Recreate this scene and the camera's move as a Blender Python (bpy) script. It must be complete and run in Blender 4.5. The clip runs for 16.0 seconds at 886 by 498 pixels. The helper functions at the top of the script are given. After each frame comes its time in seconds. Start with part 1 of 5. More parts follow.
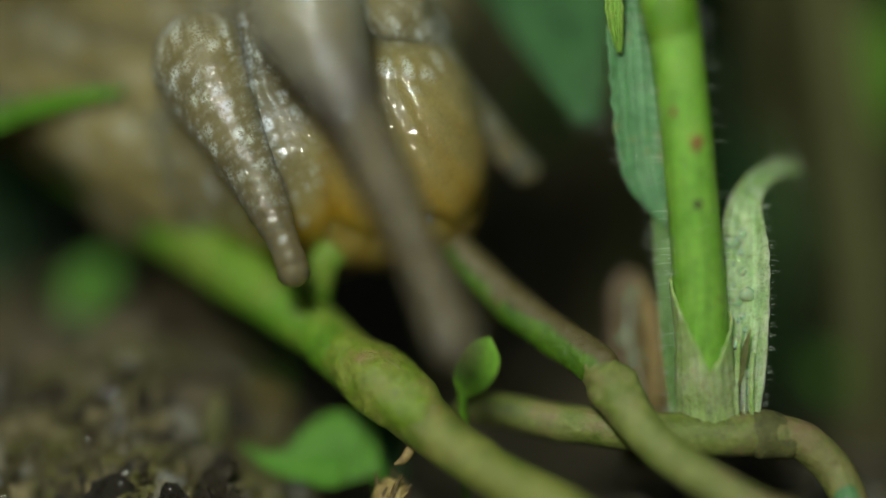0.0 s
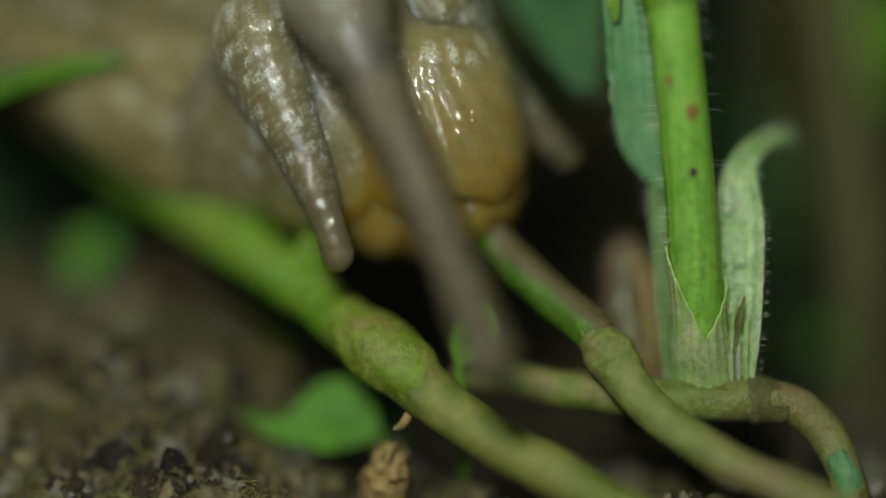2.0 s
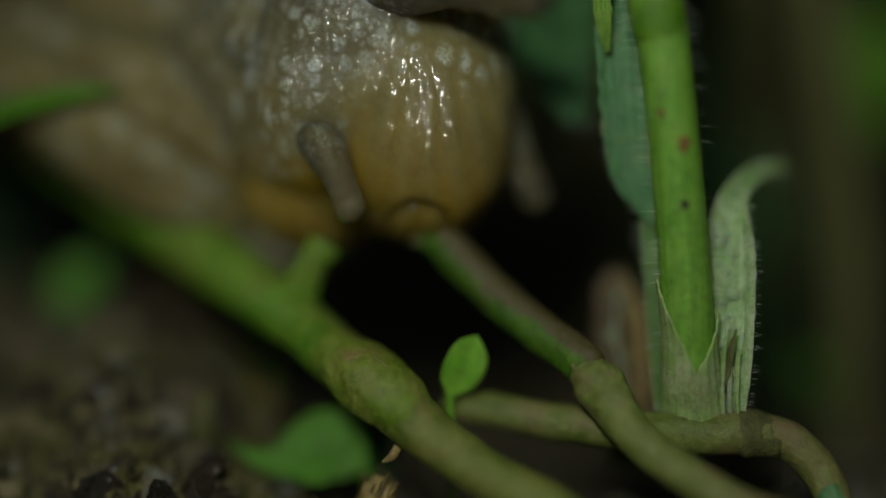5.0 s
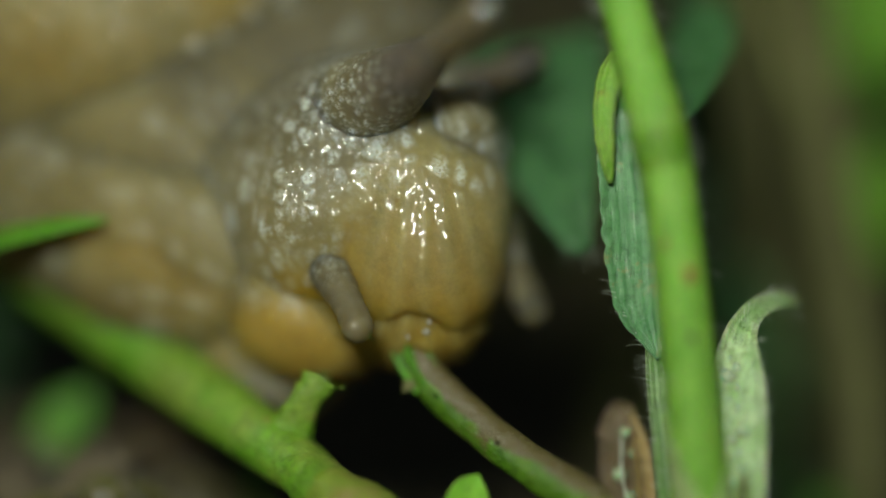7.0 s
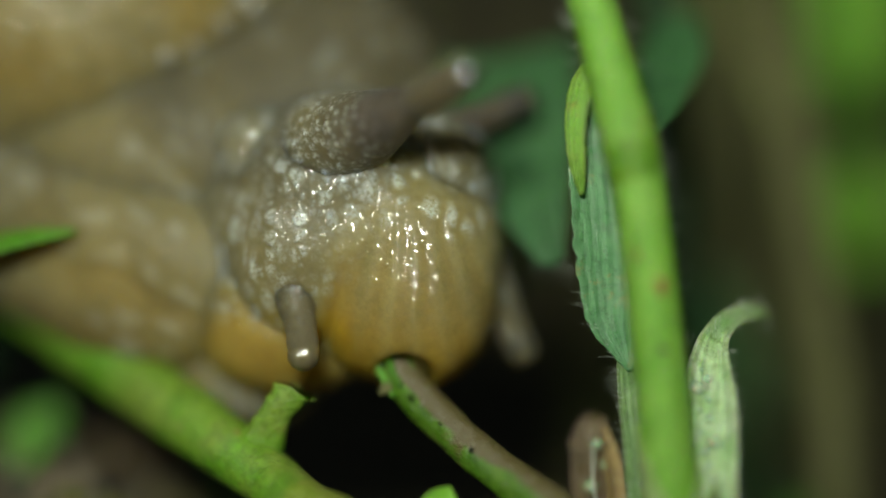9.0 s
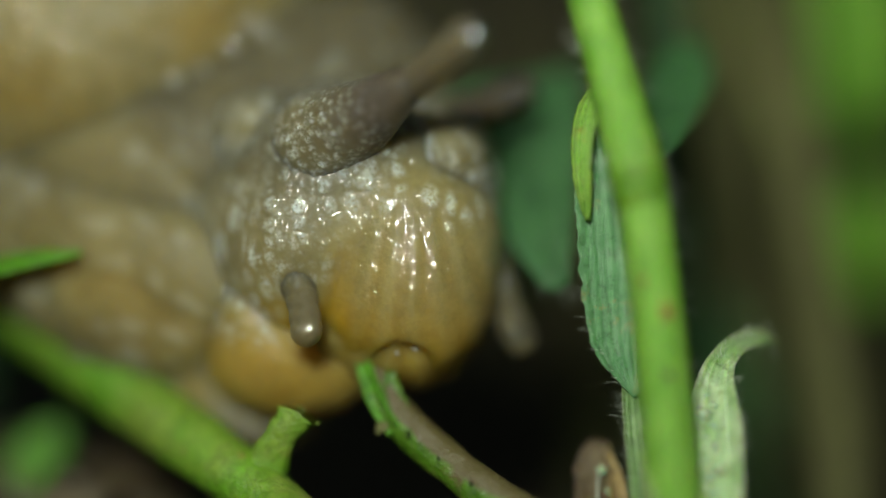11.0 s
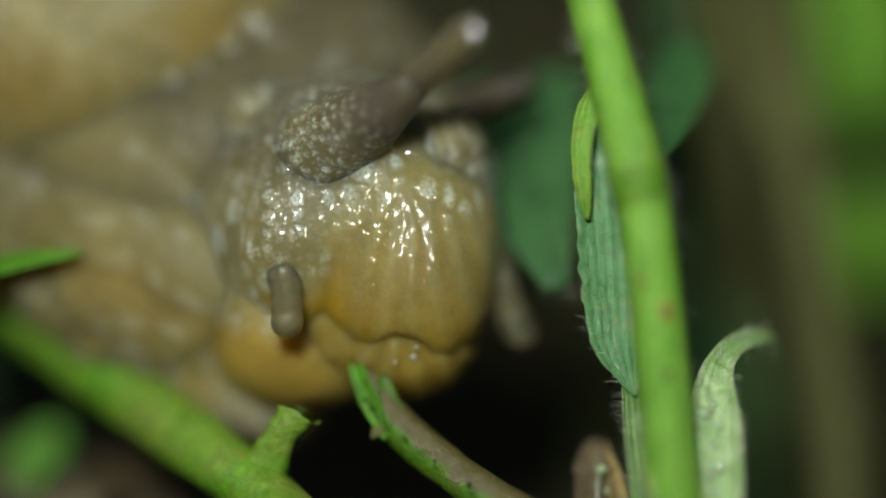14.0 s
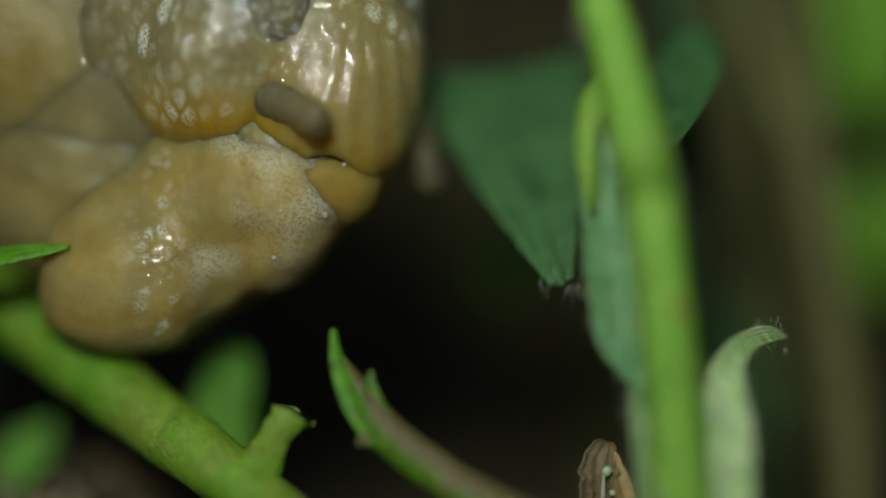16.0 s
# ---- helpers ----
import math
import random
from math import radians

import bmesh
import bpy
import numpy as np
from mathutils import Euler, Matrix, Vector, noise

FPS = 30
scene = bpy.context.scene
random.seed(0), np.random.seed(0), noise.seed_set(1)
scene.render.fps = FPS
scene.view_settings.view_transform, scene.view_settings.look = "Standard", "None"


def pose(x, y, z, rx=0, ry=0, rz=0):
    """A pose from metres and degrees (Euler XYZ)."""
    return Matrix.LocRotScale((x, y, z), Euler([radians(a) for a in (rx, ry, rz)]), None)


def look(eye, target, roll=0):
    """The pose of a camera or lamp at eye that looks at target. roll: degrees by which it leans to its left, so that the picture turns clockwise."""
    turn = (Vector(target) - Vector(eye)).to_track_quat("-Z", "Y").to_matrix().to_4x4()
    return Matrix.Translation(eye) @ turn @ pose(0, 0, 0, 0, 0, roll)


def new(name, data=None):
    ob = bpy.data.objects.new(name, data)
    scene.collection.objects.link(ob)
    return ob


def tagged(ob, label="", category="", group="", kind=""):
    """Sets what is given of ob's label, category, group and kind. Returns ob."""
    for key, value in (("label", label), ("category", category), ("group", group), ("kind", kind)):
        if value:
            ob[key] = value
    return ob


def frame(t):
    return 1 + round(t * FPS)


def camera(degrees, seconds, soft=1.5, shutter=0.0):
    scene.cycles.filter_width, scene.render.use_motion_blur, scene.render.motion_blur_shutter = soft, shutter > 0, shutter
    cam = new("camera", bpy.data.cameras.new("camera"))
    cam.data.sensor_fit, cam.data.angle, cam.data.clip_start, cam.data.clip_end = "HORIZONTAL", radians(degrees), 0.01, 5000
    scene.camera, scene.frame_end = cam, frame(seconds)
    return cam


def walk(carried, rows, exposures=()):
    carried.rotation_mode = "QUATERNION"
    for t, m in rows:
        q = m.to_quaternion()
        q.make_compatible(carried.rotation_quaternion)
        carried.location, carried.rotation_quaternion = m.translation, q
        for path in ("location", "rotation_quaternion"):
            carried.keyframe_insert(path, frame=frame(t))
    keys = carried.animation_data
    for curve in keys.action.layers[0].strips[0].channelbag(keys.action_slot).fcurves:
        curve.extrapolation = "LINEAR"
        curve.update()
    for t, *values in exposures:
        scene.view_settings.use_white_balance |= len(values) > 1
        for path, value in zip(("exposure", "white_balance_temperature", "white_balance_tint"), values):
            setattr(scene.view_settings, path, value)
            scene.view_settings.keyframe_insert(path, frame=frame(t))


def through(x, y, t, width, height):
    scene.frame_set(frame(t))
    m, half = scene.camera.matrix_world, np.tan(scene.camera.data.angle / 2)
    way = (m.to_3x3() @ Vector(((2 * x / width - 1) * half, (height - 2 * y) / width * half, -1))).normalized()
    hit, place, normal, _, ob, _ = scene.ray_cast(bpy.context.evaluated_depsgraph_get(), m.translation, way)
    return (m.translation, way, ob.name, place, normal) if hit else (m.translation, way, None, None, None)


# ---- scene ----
MM = 0.001      # lengths below are in millimetres

# ---- camera: a macro lens a few centimetres from the slug ----
cam = camera(34.0, 16.0, soft=1.5)
cam.data.dof.use_dof = True
cam.data.dof.focus_distance = 40.45 * MM
cam.data.dof.aperture_fstop = 6.2
PATH = [  # seconds, forward, yaw, pitch, roll
    (0, 0.4, 0.31, -6.74, -0.1), (0.5, 0.27, 0.34, -6.66, -0.1), (1, 0.13, 0.27, -7.18, -0.1), (1.5, 0, 0.26, -7.51, -0.1),
    (2, 0, 0.22, -7.95, -0.1), (2.5, 0, 0.14, -8.52, -0.1), (3, 0, 0.05, -8.59, -0.1), (3.5, 0, 0.02, -8.51, -0.1),
    (4, 0, 0.05, -8.57, -0.1), (4.5, 0, 0.12, -8.64, -0.1), (4.8, 0, 0, -8, -0.28), (5, 0.2, -0.12, -6.75, -0.4),
    (5.2, 0.4, -0.24, -4.07, -0.45), (5.5, 0.56, -0.3, -2, -0.41), (6.2, 0.92, -0.15, -1.6, -0.33), (7.3, 1.5, -0.21, -1.7, -0.25),
    (7.5, 1.5, -0.54, -1.86, -0.25), (8, 1.5, -1.07, -1.74, -0.25), (8.5, 1.5, -1.56, -1.62, -0.25), (9, 1.5, -1.29, -1.17, -0.35),
    (9.5, 1.5, -1.17, -0.3, -0.6), (9.7, 1.5, -1.11, -0.01, -0.7), (11.8, 1.5, -1.05, -0.42, -0.72), (12, 1.5, -1.21, -0.45, -0.72),
    (12.5, 1.5, -1.15, -0.26, -0.72), (13, 1.5, -1.07, -0.23, -0.72), (13.5, 1.5, -1.12, -0.23, -0.72), (14, 1.5, -1.07, -0.24, -0.72),
    (14.5, 1.59, -1.04, -0.25, -0.72), (15, 1.8, -1.04, -0.3, -0.72), (15.5, 2.4, -1.1, -0.39, -0.72), (16, 2.9, -1.1, -0.47, -0.72)]
walk(cam, [(t, pose(0, f * MM, 13.5 * MM, 90 + p, r, y)) for t, f, y, p, r in PATH],
     exposures=[(0.0, 0.0, 6500, -7), (0.5, 0.09, 6500, -7), (1.5, -0.1, 6500, -7), (2.5, -0.34, 6500, -7), (3.0, -0.62, 6500, -7), (3.5, -0.72, 6500, -7), (4.0, -0.82, 6500, -7), (4.5, -1.52, 6500, -7), (5.2, -0.9, 6500, -7), (7.3, 0.15, 6500, -7), (14.5, 0.2, 6500, -7), (15.0, 0.06, 6500, -7), (15.5, 0.1, 6500, -7), (16.0, -0.2, 6500, -7)])

# ---- light: night, one small LED panel held above the lens ----
world = bpy.data.worlds.new("night")
world.use_nodes = True
world.node_tree.nodes["Background"].inputs[0].default_value = (0.5, 0.6, 0.7, 1)
world.node_tree.nodes["Background"].inputs[1].default_value = 0.05
scene.world = world
lamp = new("led_panel_light", bpy.data.lights.new("led_panel_light", "AREA"))
lamp.data.shape, lamp.data.size, lamp.data.size_y = "RECTANGLE", 10.0 * MM, 7.0 * MM
lamp.data.energy, lamp.data.color = 0.0255, (1.0, 0.97, 0.9)
lamp.matrix_world = look((-7 * MM, -4 * MM, 32 * MM), (-1 * MM, 45 * MM, 11 * MM))


# ---- materials ----
class Nodes:
    """A node material in the making."""

    def __init__(self, name):
        self.mat = bpy.data.materials.new(name)
        self.mat.use_nodes = True
        self.tree = self.mat.node_tree
        self.bsdf = self.tree.nodes["Principled BSDF"]
        self.coord = self.tree.nodes.new("ShaderNodeTexCoord").outputs["Object"]

    def node(self, kind, **values):
        n = self.tree.nodes.new(kind)
        for k, v in values.items():
            n.inputs[k].default_value = v
        return n

    def link(self, a, b):
        self.tree.links.new(a, b)

    def mapped(self, scale):
        n = self.node("ShaderNodeMapping", Scale=scale)
        self.link(self.coord, n.inputs[0])
        return n.outputs[0]

    def noise(self, per_mm, detail=4.0, rough=0.6, stretch=(1, 1, 1)):
        """Noise with about per_mm features in a millimetre."""
        n = self.node("ShaderNodeTexNoise", Scale=1.0, Detail=detail, Roughness=rough)
        self.link(self.mapped([per_mm * 1000 * s for s in stretch]), n.inputs["Vector"])
        return n.outputs["Fac"]

    def cells(self, per_mm):
        n = self.node("ShaderNodeTexVoronoi", Scale=per_mm * 1000)
        self.link(self.coord, n.inputs["Vector"])
        return n.outputs["Distance"]

    def attribute(self, name):
        n = self.tree.nodes.new("ShaderNodeAttribute")
        n.attribute_name = name
        return n.outputs["Fac"]

    def ramp(self, fac, *stops):
        n = self.tree.nodes.new("ShaderNodeValToRGB")
        while len(n.color_ramp.elements) < len(stops):
            n.color_ramp.elements.new(0.5)
        for e, (p, c) in zip(n.color_ramp.elements, stops):
            e.position, e.color = p, (*c, 1) if len(c) == 3 else c
        self.link(fac, n.inputs[0])
        return n.outputs[0]

    def mix(self, fac, a, b, how="MIX"):
        n = self.tree.nodes.new("ShaderNodeMix")
        n.data_type, n.blend_type = "RGBA", how
        for socket, v in ((n.inputs["Factor"], fac), (n.inputs[6], a), (n.inputs[7], b)):
            if isinstance(v, bpy.types.NodeSocket):
                self.link(v, socket)
            else:
                socket.default_value = v if isinstance(v, (int, float)) else (*v, 1)
        return n.outputs[2]

    def math(self, how, a, b=0.0):
        n = self.tree.nodes.new("ShaderNodeMath")
        n.operation = how
        for socket, v in ((n.inputs[0], a), (n.inputs[1], b)):
            if isinstance(v, bpy.types.NodeSocket):
                self.link(v, socket)
            else:
                socket.default_value = v
        return n.outputs[0]

    def bump(self, height, depth_mm, strength=1.0, after=None, onto="Normal"):
        n = self.node("ShaderNodeBump", Strength=strength, Distance=depth_mm * MM)
        self.link(height, n.inputs["Height"])
        if after:
            self.link(after, n.inputs["Normal"])
        self.link(n.outputs[0], self.bsdf.inputs[onto])
        return n.outputs[0]

    def finish(self, color, rough=0.5, **values):
        for socket, v in ((self.bsdf.inputs["Base Color"], color), (self.bsdf.inputs["Roughness"], rough)):
            if isinstance(v, bpy.types.NodeSocket):
                self.link(v, socket)
            else:
                socket.default_value = v if isinstance(v, (int, float)) else (*v, 1)
        for k, v in values.items():
            self.bsdf.inputs[k.replace("_", " ")].default_value = v
        return self.mat


def slug_skin(name, low, mid, back, grey, rough=0.06, grain=1.0):
    """Wet translucent skin. Attributes: "tone" from the belly (0) to the back (1), "pigment" grey of the tentacles, "fleck" pale
    granules, "wet" how much slime film lies on it."""
    m = Nodes(name)
    tone = m.ramp(m.attribute("tone"), (0.0, low), (0.5, mid), (1.0, back))
    tone = m.mix(m.attribute("pigment"), tone, grey)
    blotch = m.ramp(m.noise(0.7, 5.0, 0.65), (0.35, (0.80, 0.79, 0.75)), (0.7, (1.12, 1.11, 1.08)))
    base = m.mix(1.0, tone, blotch, "MULTIPLY")
    base = m.mix(0.22, base, m.ramp(m.noise(7.0, 3.0, 0.7), (0.3, (0.80, 0.79, 0.77)), (0.7, (1.16, 1.16, 1.15))), "MULTIPLY")
    speck = m.ramp(m.noise(10.0, 3.0, 0.75), (0.40, (0.1,) * 3), (0.54, (1, 1, 1)))
    fleck = m.math("MULTIPLY", m.attribute("fleck"), speck)
    base = m.mix(fleck, base, (0.66, 0.69, 0.66))
    m.bump(m.noise(3.0, 4.0, 0.6), 0.03 * grain, 0.7)
    ridged = m.node("ShaderNodeTexVoronoi", Scale=1.0)
    m.link(m.mapped((5200, 4200, 3000)), ridged.inputs["Vector"])
    film = m.bump(m.noise(3.4, 2.0, 0.5), 0.075 * grain, 1.0, onto="Coat Normal")
    m.bump(m.math("POWER", ridged.outputs["Distance"], 2.0), 0.045 * grain, 1.0, film, onto="Coat Normal")
    broken = m.ramp(m.noise(4.5, 2.0), (0.42, (0.05,) * 3), (0.50, (1, 1, 1)))
    soaked = m.math("GREATER_THAN", m.attribute("wet"), 0.97)
    m.link(m.math("MAXIMUM", soaked, m.math("MULTIPLY", m.attribute("wet"), broken)), m.bsdf.inputs["Coat Weight"])
    return m.finish(base, 0.5, Subsurface_Weight=0.95, Subsurface_Radius=(1.0, 0.78, 0.36),
                    Subsurface_Scale=3.0 * MM, Specular_IOR_Level=0.2, Coat_Roughness=rough, Coat_IOR=1.75)


def plant(name, dark, light, stain=(0.10, 0.07, 0.03), stained=0.0, ribs=(1, 1, 1), rough=0.4, through=0.25, grain=2.5, streak=False, ripe=None, aged=None, coat=0.0):
    """Living plant tissue with fibres along its length, stains, yellowing and a slight translucency."""
    m = Nodes(name)
    color = m.mix(m.ramp(m.noise(1.1), (0.3, (0, 0, 0)), (0.7, (1, 1, 1))), dark, light)
    if ripe:
        color = m.mix(m.ramp(m.noise(0.35, 5.0, 0.65), (0.44, (0, 0, 0)), (0.62, (0.85,) * 3)), color, ripe)
    if aged:
        color = m.mix(m.attribute("aged"), color, m.mix(m.ramp(m.noise(0.7, 5.0), (0.4, (0, 0, 0)), (0.6, (1, 1, 1))), *aged))
    fibre = m.noise(grain, 4.0, 0.65, ribs)
    color = m.mix(0.55, color, m.ramp(fibre, (0.3, (0.35, 0.35, 0.3)), (0.7, (1.0, 1.0, 0.9))), "MULTIPLY")
    grit = m.ramp(m.noise(4.5, 6.0, 0.8), (0.34, (0.45, 0.42, 0.35)), (0.5, (1, 1, 1)), (0.72, (1.18, 1.16, 1.1)))
    color = m.mix(0.7, color, grit, "MULTIPLY")
    if stained:
        blot = m.ramp(m.noise(0.55, 6.0, 0.7), (0.62 - stained * 0.3, (0, 0, 0)), (0.72 - stained * 0.2, (1, 1, 1)))
        color = m.mix(blot, color, stain)
    if streak:
        edge = m.math("ADD", m.attribute("streak"), m.math("MULTIPLY", m.noise(0.9, 5.0), 0.7))
        color = m.mix(m.ramp(edge, (0.66, (0, 0, 0)), (0.84, (1, 1, 1))), color, stain)
    first = m.bump(fibre, 0.05, 0.7)
    m.link(m.bump(m.noise(5.0, 6.0, 0.75), 0.06, 0.8, first), m.bsdf.inputs["Coat Normal"])
    shine = m.ramp(m.noise(1.8, 4.0), (0.35, (rough * 0.7,) * 3), (0.65, (min(1.0, rough * 1.35),) * 3))
    return m.finish(color, shine, Subsurface_Weight=through, Subsurface_Radius=(0.6, 1.0, 0.25), Subsurface_Scale=0.5 * MM, Coat_Weight=coat, Coat_Roughness=0.08)


def earth(name, dark, mid, light, rough=0.75):
    m = Nodes(name)
    color = m.ramp(m.noise(0.35, 8.0, 0.7), (0.32, dark), (0.52, mid), (0.72, light))
    color = m.mix(m.ramp(m.noise(0.05, 3.0), (0.45, (0, 0, 0)), (0.6, (1, 1, 1))), color, (0.25, 0.20, 0.12))
    lumps = m.bump(m.noise(1.6, 8.0, 0.75), 0.6, 1.0)
    m.bump(m.noise(7.0, 4.0, 0.7), 0.12, 0.8, lumps)
    wet = m.ramp(m.noise(0.8), (0.4, (0.14,) * 3), (0.6, (rough,) * 3))
    return m.finish(color, wet)


SKIN = slug_skin("slug_skin", (0.345, 0.214, 0.018), (0.277, 0.231, 0.100), (0.140, 0.124, 0.076), (0.080, 0.067, 0.058), rough=0.03)
EYE = Nodes("eye_spot").finish((0.03, 0.028, 0.03), 0.12, IOR=3.2)
STEM = plant("stem_green", (0.19, 0.43, 0.04), (0.31, 0.58, 0.085), ribs=(2.2, 2.2, 0.12), rough=0.45, through=0.6, stain=(0.25, 0.17, 0.03), stained=0.04)
PAPERY = plant("sheath_papery", (0.36, 0.66, 0.14), (0.58, 0.84, 0.36), (0.40, 0.40, 0.14), 0.03, ribs=(2.2, 2.2, 0.15), rough=0.3, through=0.8, coat=0.6)
SHEATH = plant("sheath_pale", (0.33, 0.56, 0.20), (0.60, 0.78, 0.46), ribs=(2.2, 2.2, 0.15), rough=0.25, through=0.9, coat=0.6)
DULLSHEATH = plant("sheath_dull", (0.12, 0.25, 0.06), (0.24, 0.39, 0.14), ribs=(2.2, 2.2, 0.15), rough=0.35, through=0.7, coat=0.4)
LEAF = plant("leaf_bluegreen", (0.085, 0.25, 0.09), (0.17, 0.37, 0.165), ribs=(2.5, 2.5, 0.2), rough=0.35, stain=(0.3, 0.2, 0.06), stained=0.08, coat=0.5)
FRESH = plant("leaf_fresh", (0.09, 0.27, 0.012), (0.15, 0.38, 0.028), rough=0.42)
BRIGHT = plant("leaf_bright", (0.20, 0.50, 0.03), (0.30, 0.62, 0.05), rough=0.5, through=0.4)
# Dull green for back leaves; part of their dimness lies in this colour
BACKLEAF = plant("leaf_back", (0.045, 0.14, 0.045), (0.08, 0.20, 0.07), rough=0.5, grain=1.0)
RUNNER = plant("runner_green", (0.15, 0.205, 0.035), (0.34, 0.37, 0.12), (0.22, 0.16, 0.08), 0.36, (1.0, 1.0, 1.0), 0.4, ripe=(0.27, 0.24, 0.095))
GREENSTEM = plant("runner_fresh", (0.11, 0.28, 0.010), (0.185, 0.40, 0.022), (0.22, 0.18, 0.05), 0.10, (1.0, 1.0, 1.0), 0.45, ripe=(0.24, 0.34, 0.045), aged=((0.15, 0.21, 0.03), (0.27, 0.29, 0.07)))
JOINT = plant("joint_skin", (0.16, 0.26, 0.02), (0.27, 0.35, 0.045), (0.25, 0.19, 0.07), 0.22, (1.0, 1.0, 1.0), 0.35, ripe=(0.33, 0.33, 0.085))
BITTEN = plant("bitten_stem", (0.07, 0.17, 0.012), (0.135, 0.26, 0.022), (0.11, 0.09, 0.035), 0.1, (1.0, 1.0, 1.0), 0.24, streak=True)
# Shade on the blade behind the stem is put into this near-black green
SHADELEAF = plant("leaf_shade", (0.018, 0.05, 0.012), (0.035, 0.09, 0.025), rough=0.6)
DRY = plant("dry_plant", (0.10, 0.105, 0.03), (0.20, 0.195, 0.07), (0.05, 0.035, 0.015), 0.2, rough=0.6, through=0.1)
STRAW = plant("straw", (0.36, 0.24, 0.09), (0.50, 0.38, 0.16), (0.14, 0.08, 0.03), 0.2, rough=0.55)
HAIR = Nodes("plant_hair").finish((0.6, 0.66, 0.56), 0.3)
SPOT = plant("brown_spot", (0.20, 0.11, 0.025), (0.38, 0.21, 0.06), rough=0.7)
SCAR = plant("dark_scar", (0.03, 0.02, 0.008), (0.08, 0.045, 0.015), rough=0.7)
WATER = Nodes("water").finish((1, 1, 1), 0.02, Transmission_Weight=1.0, IOR=1.333)
BEAD = Nodes("slime_bead").finish((0.36, 0.33, 0.26), 0.08, IOR=3.0)
BUBBLE = Nodes("wet_cell").finish((0.42, 0.55, 0.36), 0.05, IOR=2.2, Subsurface_Weight=0.8, Subsurface_Scale=0.5 * MM, Coat_Weight=1.0)
SOIL = earth("soil", (0.028, 0.024, 0.019), (0.135, 0.108, 0.072), (0.45, 0.38, 0.27), 0.6)


def crumb_material():
    """Each crumb of soil has a tint of its own."""
    m = Nodes("soil_crumb")
    pick = m.tree.nodes.new("ShaderNodeNewGeometry").outputs["Random Per Island"]
    tint = m.ramp(pick, (0.0, (0.045, 0.038, 0.03)), (0.3, (0.085, 0.066, 0.042)), (0.5, (0.20, 0.18, 0.075)), (0.75, (0.50, 0.42, 0.24)), (1.0, (0.42, 0.43, 0.42)))
    color = m.mix(0.8, tint, m.ramp(m.noise(1.6, 8.0, 0.75), (0.3, (0.4, 0.4, 0.4)), (0.7, (1.3, 1.25, 1.2))), "MULTIPLY")
    m.bump(m.noise(3.0, 8.0, 0.8), 0.3, 1.0)
    return m.finish(color, m.ramp(m.noise(1.5), (0.4, (0.08,) * 3), (0.6, (0.6,) * 3)), Coat_Weight=0.35, Coat_Roughness=0.1)


HUSK = plant("brown_husk", (0.12, 0.085, 0.045), (0.25, 0.19, 0.11), (0.08, 0.045, 0.02), 0.25, ribs=(2.2, 2.2, 0.2), rough=0.3, through=0.4)
CRUMB = crumb_material()
MOSS = plant("moss", (0.13, 0.135, 0.04), (0.37, 0.345, 0.145), (0.12, 0.09, 0.045), 0.3, rough=0.22)
PEBBLE = earth("pebble", (0.03, 0.025, 0.022), (0.09, 0.08, 0.07), (0.20, 0.18, 0.16), 0.5)


# ---- mesh helpers: all coordinates in millimetres ----
def link_mesh(name, verts, faces, material, parent=None, label="", layers=None, at=(0, 0, 0)):
    """One smooth mesh object; its origin at the point "at" (in its parent's space)."""
    data = bpy.data.meshes.new(name)
    v = (np.asarray(verts, float) - np.asarray(at, float)) * MM
    data.from_pydata(v.tolist(), [], faces)
    data.polygons.foreach_set("use_smooth", [True] * len(data.polygons))
    for key, values in (layers or {}).items():
        data.attributes.new(key, "FLOAT", "POINT").data.foreach_set("value", np.asarray(values, np.float32))
    data.materials.append(material)
    data.update()
    ob = new(name, data)
    ob.location = Vector(at) * MM
    if parent:
        ob.parent = parent
    if label:
        tagged(ob, label)
    return ob


def thing(name, label, category, at=(0, 0, 0), group="", kind=""):
    ob = new(name)
    ob.empty_display_size = 0.001
    ob.location = Vector(at) * MM
    return tagged(ob, label, category, group, kind)


def spline(points, steps):
    """A smooth line through the points (rows of any width)."""
    p = np.asarray(points, float)
    p = np.vstack([2 * p[0] - p[1], p, 2 * p[-1] - p[-2]])
    out = []
    for i in range(1, len(p) - 2):
        for u in np.linspace(0, 1, steps, endpoint=False):
            a, b, c, d = p[i - 1], p[i], p[i + 1], p[i + 2]
            out.append(0.5 * (2 * b + (c - a) * u + (2 * a - 5 * b + 4 * c - d) * u * u + (3 * b - a - 3 * c + d) * u ** 3))
    out.append(p[-2])
    return np.array(out)


def wobble(points, per_mm, seed=0.0):
    """Smooth noise in -1..1 for rows of points."""
    return np.array([noise.noise(Vector((x * per_mm + seed, y * per_mm, z * per_mm))) for x, y, z in points])


def frames_along(line):
    """Tangent and two sideways vectors at each point of a line, without twist."""
    t = np.gradient(line, axis=0)
    t /= np.linalg.norm(t, axis=1)[:, None]
    side = np.cross(t[0], (0.0, 1.0, 0.3))
    side /= np.linalg.norm(side)
    a, b = [], []
    for row in t:
        side = side - row * side.dot(row)
        side /= np.linalg.norm(side)
        a.append(side)
        b.append(np.cross(row, side))
    return t, np.array(a), np.array(b)


